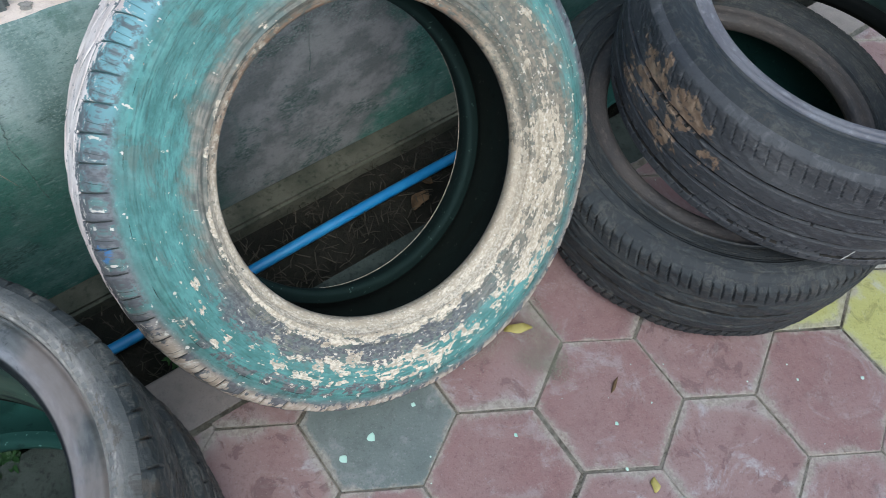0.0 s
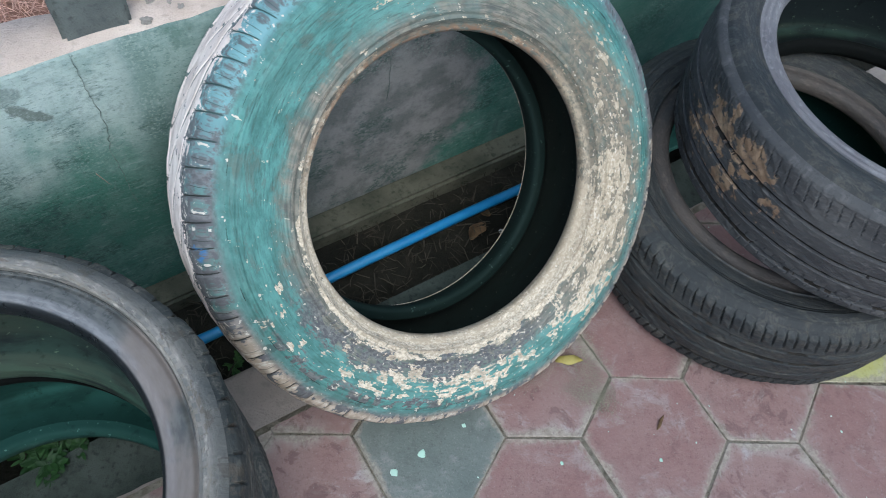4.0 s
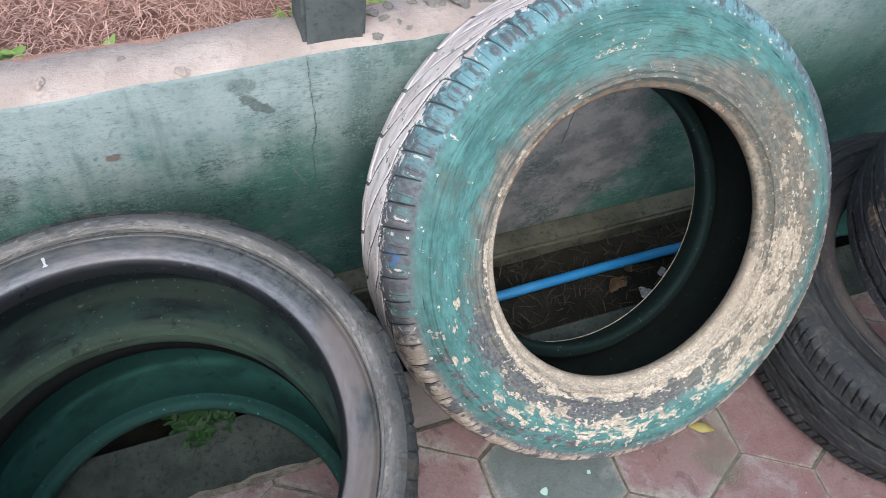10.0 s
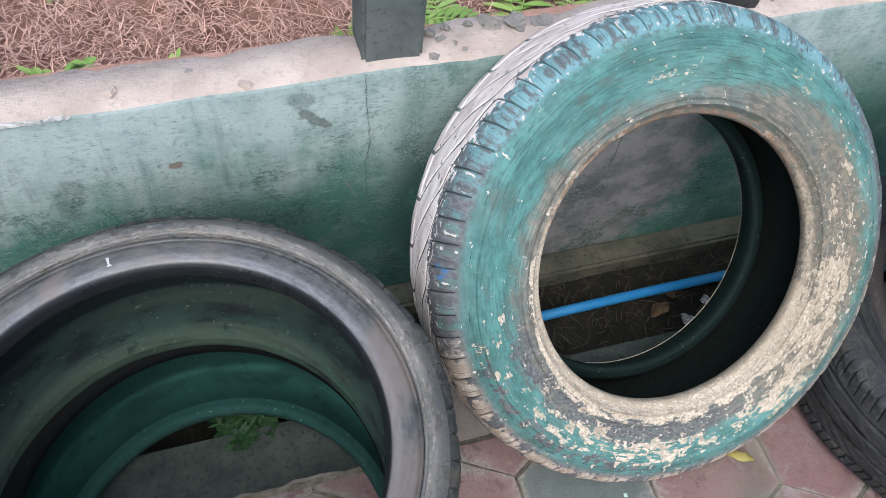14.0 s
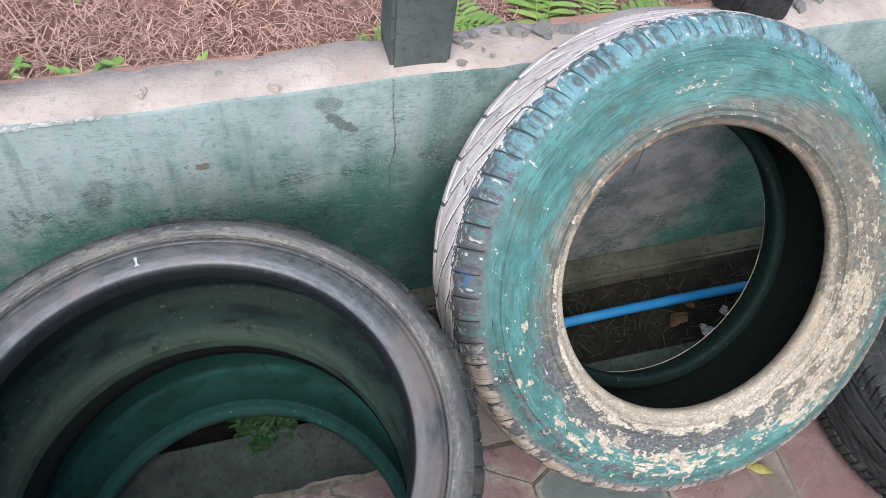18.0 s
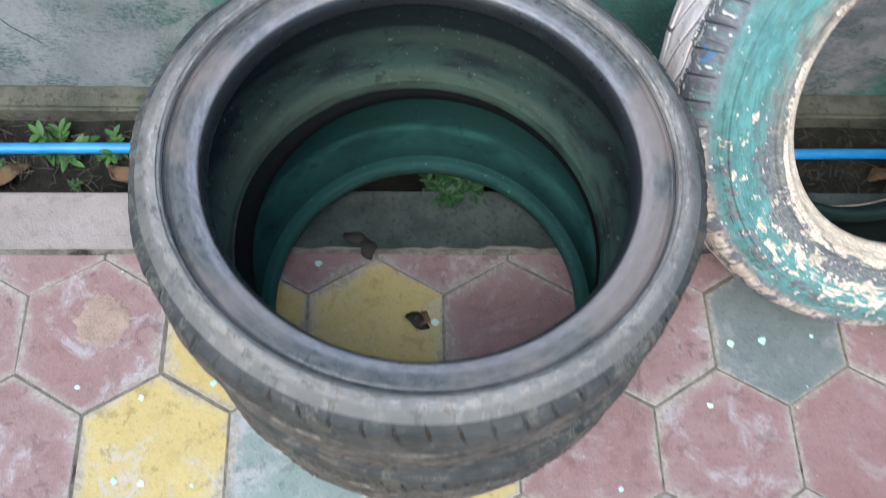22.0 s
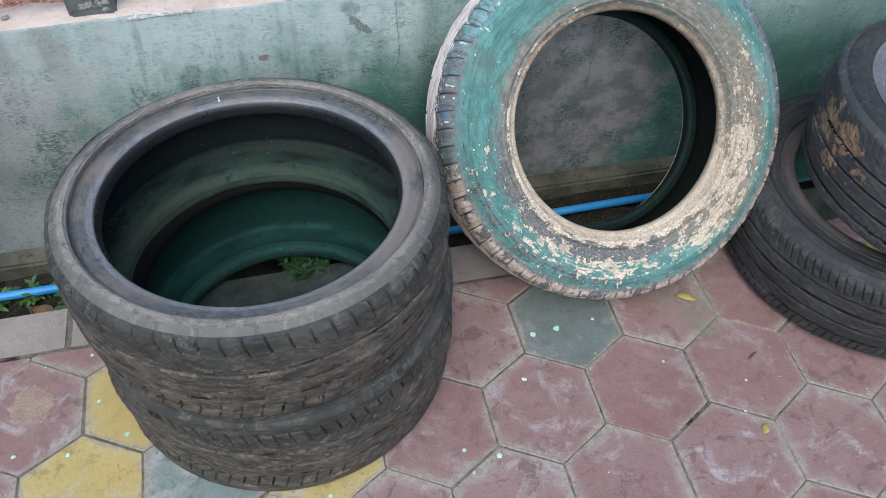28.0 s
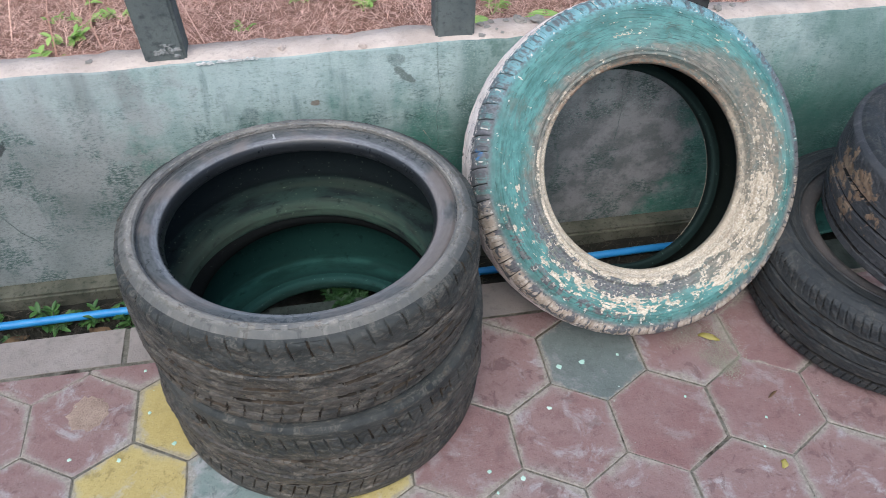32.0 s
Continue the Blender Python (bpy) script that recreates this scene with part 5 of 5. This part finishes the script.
# mortar crumbs and a broken flake on the wall top
crumpled("mortar_flake", 0.785, 0.884, WT - 0.003, 0.015, M_STONE, "broken grey mortar flake on the wall top", "rubble", 2, 0.35)
crumpled("mortar_flake", 0.748, 0.888, WT - 0.003, 0.013, M_STONE, "broken grey mortar flake on the wall top", "rubble", 7, 0.5)
crumpled("mortar_flake", 0.822, 0.880, WT - 0.003, 0.015, M_STONE, "thin grey mortar flake on the wall top", "rubble", 9, 0.2)
for i, (x, y, q) in enumerate(((0.655, 0.842, 0.006), (0.672, 0.872, 0.006), (0.69, 0.862, 0.004), (0.685, 0.893, 0.006), (0.718, 0.894, 0.005), (0.70, 0.848, 0.004), (0.249, 0.857, 0.008), (0.41, 0.838, 0.007), (0.66, 0.885, 0.007), (0.87, 0.872, 0.008), (1.18, 0.868, 0.009), (1.22, 0.88, 0.006), (0.345, 0.875, 0.004), (-0.12, 0.86, 0.006))):
    crumpled("pebble", x, y, WT - 0.001, q, M_TOP if i in (6, 7) else M_STONE, "grey crumb of mortar on the wall top", "pebble", 11 + i, 0.6)["group"] = "pebbles on the wall"


# ---- marks on wall, tyres and floor ----
def blob(cx, cy, rx, ry, seed, n=12, rough=0.35):
    q = random.Random(seed)
    return [(cx + rx * math.cos(2 * math.pi * i / n) * q.uniform(1 - rough, 1 + rough), cy + ry * math.sin(2 * math.pi * i / n) * q.uniform(1 - rough, 1 + rough)) for i in range(n)]


def wall_mark(name, poly, mat, label):
    vs = [(x, 0.8245, z) for x, z in poly] + [(x, 0.8268, z) for x, z in poly]
    n = len(poly)
    fs = [tuple(range(n))[::-1]] + [(i, (i + 1) % n, n + (i + 1) % n, n + i) for i in range(n)]
    part(name, mesh_of(name, vs, fs, mat), wall, label)


def crack(pts, w):
    r = random.Random(len(pts))
    p = []
    for (xa, za), (xb, zb) in zip(pts, pts[1:]):
        p += [(xa + (xb - xa) * k / 6 + r.uniform(-0.0016, 0.0016), za + (zb - za) * k / 6) for k in range(6)]
    p.append(pts[-1])
    wall_mark("crack", [(x - w * r.uniform(0.3, 1), z) for x, z in p] + [(x + w * r.uniform(0.3, 1), z) for x, z in p[::-1]], M_CRACK, "thin crack running down the plaster")


M_CRACK = plain("dirty_crack", (0.10, 0.13, 0.118), (0.17, 0.205, 0.19), 90, 0.9, 0.1)
crack([(0.560, 0.452), (0.562, 0.40), (0.566, 0.36), (0.566, 0.32), (0.560, 0.28), (0.563, 0.22), (0.566, 0.15)], 0.00032)
crack([(0.985, 0.36), (0.978, 0.30), (0.988, 0.24), (0.982, 0.16)], 0.0004)
crack([(-0.43, 0.18), (-0.40, 0.13), (-0.37, 0.07), (-0.34, 0.03)], 0.0005)
for x0, x1, z0 in ((0.083, 0.118, 0.4530), (0.122, 0.171, 0.4550), (0.174, 0.204, 0.4560)):
    n = 7
    up = [(x0 + (x1 - x0) * i / n, z0 + (0.0035 if 0 < i < n else 0.001) + 0.0022 * math.sin(i * 2.3 + x0 * 90)) for i in range(n + 1)]
    down = [(x0 + (x1 - x0) * i / n, z0 - 0.0012 - 0.0014 * math.sin(i * 3.1 + x0 * 50)) for i in range(n, -1, -1)]
    wall_mark("paint_line", up + down, M_CHALK, "white paint dribble along the edge")
for i, (x, z, rx, rz) in enumerate(((0.012, 0.020, 0.007, 0.006), (0.026, 0.024, 0.009, 0.007), (0.041, 0.022, 0.006, 0.008), (0.053, 0.027, 0.006, 0.005), (0.033, 0.036, 0.010, 0.003), (0.050, 0.012, 0.007, 0.003))):
    p = blob(x, WT + z, rx, rz, 70 + i, 13, 0.6)
    ob = new("paint_smudge", mesh_of("paint_smudge", [(a, 0.8400, b) for a, b in p] + [(a, 0.8440, b) for a, b in p], [tuple(range(13))[::-1]] + [(k, (k + 1) % 13, 13 + (k + 1) % 13, 13 + k) for k in range(13)], M_SMUDGE))
    tagged(ob, "faint whitish paint smudge at the post's foot", "paint mark", "paint smudges on the post")

# white mark on the top tyre's bead
ang = math.atan2(0.66 - 0.412, 0.216 - 0.255)
mark = []
for rr, wd in ((0.2385, 0.0030), (0.2415, 0.0010), (0.2450, 0.0013), (0.2500, 0.0019)):
    mark.append((rr, wd))
mv, mf = [], []
for rr, wd in mark:
    zz = float(np.interp(rr, [0.231, 0.2385, 0.244, 0.250, 0.2555], [0.0770, 0.0800, 0.0815, 0.0825, 0.0825])) + 0.0012
    for s2 in (-1, 1):
        mv.append((rr * math.cos(ang + s2 * wd / rr), rr * math.sin(ang + s2 * wd / rr), zz))
for i in range(3):
    mf.append((i * 2, i * 2 + 1, i * 2 + 3, i * 2 + 2))
ob = new("chalk_mark", mesh_of("chalk_mark", mv, mf, M_CHALK))
lean_over(ob.data, 0.096, SAG)
ob.matrix_world = STACK_TOP
tagged(ob, "white paint mark on the tyre's bead", "paint mark")

tick = []
for da, zz in ((-0.004, -0.064), (0.004, -0.062), (0.022, -0.040), (0.016, -0.040)):
    aa = math.atan2(-0.206, -0.175) - math.radians(20) + da
    tick.append((0.3052 * math.cos(aa), 0.3052 * math.sin(aa), zz))
ob = new("chalk_mark", mesh_of("chalk_mark", tick, [(0, 1, 2, 3)], M_CHALK))
ob.matrix_world = laid((1.580, 0.363, 0.3065), (0.02, 0.025, 1), 20)
tagged(ob, "short white paint tick on a tyre's tread", "paint mark")

# paint drops
DROPS = [(-0.212, 0.269, 5), (-0.123, 0.253, 6), (-0.146, 0.142, 6), (-0.11, 0.138, 7), (-0.043, 0.134, 4), (-0.026, 0.272, 6), (-0.076, 0.348, 5), (-0.092, 0.45, 5), (0.301, 0.086, 6), (0.538, 0.118, 6), (0.595, 0.095, 7), (0.54, -0.02, 3), (0.727, 0.324, 8), (0.776, 0.328, 9), (0.853, 0.334, 5), (0.681, 0.232, 6), (0.544, 0.075, 4), (1.088, 0.143, 4), (0.952, 0.214, 4), (1.373, 0.035, 3), (1.464, -0.022, 4), (1.057, 0.083, 4), (0.114, 0.454, 7), (0.286, 0.36, 9)]
q = random.Random(12)
for i in range(90):
    DROPS.append((q.uniform(-0.7, 1.5), q.uniform(-0.35, 0.45), q.choice((1, 1, 1.4, 2))))
V, F = [], []
for i, (x, y, rr) in enumerate(DROPS):
    p = blob(x, y, rr * 0.00072, rr * 0.00072, i, 9, 0.3)
    o = len(V)
    V += [(a, b, 0.0012) for a, b in p] + [(x + (a - x) * 0.7, y + (b - y) * 0.7, 0.0019) for a, b in p]
    F += [tuple(o + 9 + k for k in range(9))] + [(o + k, o + (k + 1) % 9, o + 9 + (k + 1) % 9, o + 9 + k) for k in range(9)]
tagged(new("paint_drops", mesh_of("paint_drops", V, F, M_SPOT)), "dried mint-green paint drops on the tiles", "paint drops", kind="stuff")

# a patch of spread cement on a red tile
p = blob(-0.192, 0.366, 0.036, 0.040, 5, 30, 0.16)
V = [(a, b, 0.0008) for a, b in p] + [(-0.192 + (a + 0.192) * 0.86, 0.366 + (b - 0.366) * 0.86, 0.0016) for a, b in p]
F = [tuple(range(30, 60))] + [(k, (k + 1) % 30, 30 + (k + 1) % 30, 30 + k) for k in range(30)]
tagged(new("cement_patch", mesh_of("cement_patch", V, F, stony("spread_beige_cement", (0.27, 0.205, 0.165), (0.36, 0.275, 0.22), (0.24, 0.165, 0.14), 40))), "thin beige cement patch dried on a red tile", "cement patch")

# algae and painted shade on the concrete strip inside the tyres, sand spilt over a joint
film_rng = random.Random(21)


def algae_shade_film(x0, x1, y0, y1, label):
    """A ragged thin dark film on the border strip: shade put into colour, with algae in the first stack."""
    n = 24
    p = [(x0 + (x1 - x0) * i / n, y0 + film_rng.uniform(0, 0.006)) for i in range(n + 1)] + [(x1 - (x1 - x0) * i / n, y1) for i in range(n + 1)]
    part("algae_film", mesh_of("algae_film", [(x, y, 0.0026) for x, y in p], [tuple(range(len(p)))], M_ALGAE_SHADE), border, label)


algae_shade_film(0.03, 0.49, 0.4755, 0.5735, "dark film of algae and painted shade inside the stacked tyres")
# these two only paint shade onto the strip
algae_shade_film(1.27, 1.80, 0.4755, 0.5735, "dark film of painted shade inside the second stack")
algae_shade_film(0.74, 1.19, 0.505, 0.5735, "dark film of painted shade on the strip under the leaning tyre")


def sand_patch(n, spots, seed):
    """Loose grains of sand spilt round a few places."""
    g = random.Random(seed)
    V, F = [], []
    for i in range(n):
        cx, cy, sx, sy, az = g.choice(spots)
        u, v = g.gauss(0, sx), g.gauss(0, sy)
        x, y, q = cx + u * math.cos(az) - v * math.sin(az), cy + u * math.sin(az) + v * math.cos(az), g.uniform(0.0006, 0.0015)
        t = g.uniform(0, 2)
        o = len(V)
        V += [(x + q * math.cos(t + w), y + q * math.sin(t + w), -0.0004) for w in (0, 2.1, 4.2)] + [(x, y, 0.0012 + q * 0.7)]
        F += [(o, o + 1, o + 3), (o + 1, o + 2, o + 3), (o + 2, o, o + 3)]
    tagged(new("spilt_sand", mesh_of("spilt_sand", V, F, M_SAND)), "fine grey sand spilt over the tiles", "sand", kind="stuff")


M_SAND = plain("fine_grey_sand", (0.17, 0.17, 0.13), (0.38, 0.37, 0.30), 40, 0.95, 0.15, island=True)
sand_patch(19000, ((1.07, 0.335, 0.030, 0.017, 1.1), (1.075, 0.30, 0.026, 0.014, 1.4), (1.045, 0.285, 0.022, 0.010, 2.2), (1.01, 0.36, 0.026, 0.014, 0.5)), 3)

# dark grit lodged in the joints and loose sand
V, F = [], []
q = random.Random(4)
for i in range(5500):
    j = q.choice((-1, 0, 1, 2))
    ii = q.randint(-5, 9) + (0.5 if j % 2 else 0)
    cx, cy = ii * W, j * 1.5 * S
    k = q.randint(0, 5)
    a, b = [(S * math.sin(math.pi / 3 * (k + e)), S * math.cos(math.pi / 3 * (k + e))) for e in (0, 1)]
    u = q.random()
    if noise.noise(((cx + a[0] * 0.5) * 9, (cy + a[1] * 0.5) * 9, u * 1.5)) < -0.05:
        continue
    x, y, rr = cx + a[0] + (b[0] - a[0]) * u + q.gauss(0, 0.0022), cy + a[1] + (b[1] - a[1]) * u + q.gauss(0, 0.0022), q.uniform(0.0006, 0.0024)
    o = len(V)
    V += [(x + rr, y, -0.003), (x - rr * 0.5, y + rr * 0.8, -0.003), (x - rr * 0.6, y - rr * 0.9, -0.003), (x, y, rr * 0.4)]
    F += [(o, o + 1, o + 3), (o + 1, o + 2, o + 3), (o + 2, o, o + 3)]
tagged(new("joint_grit", mesh_of("joint_grit", V, F, plain("dark_grit", (0.03, 0.028, 0.022), (0.24, 0.215, 0.17), 40, 0.9, 0.2, island=True))), "dark grit lodged in the paving joints", "grit", kind="stuff")
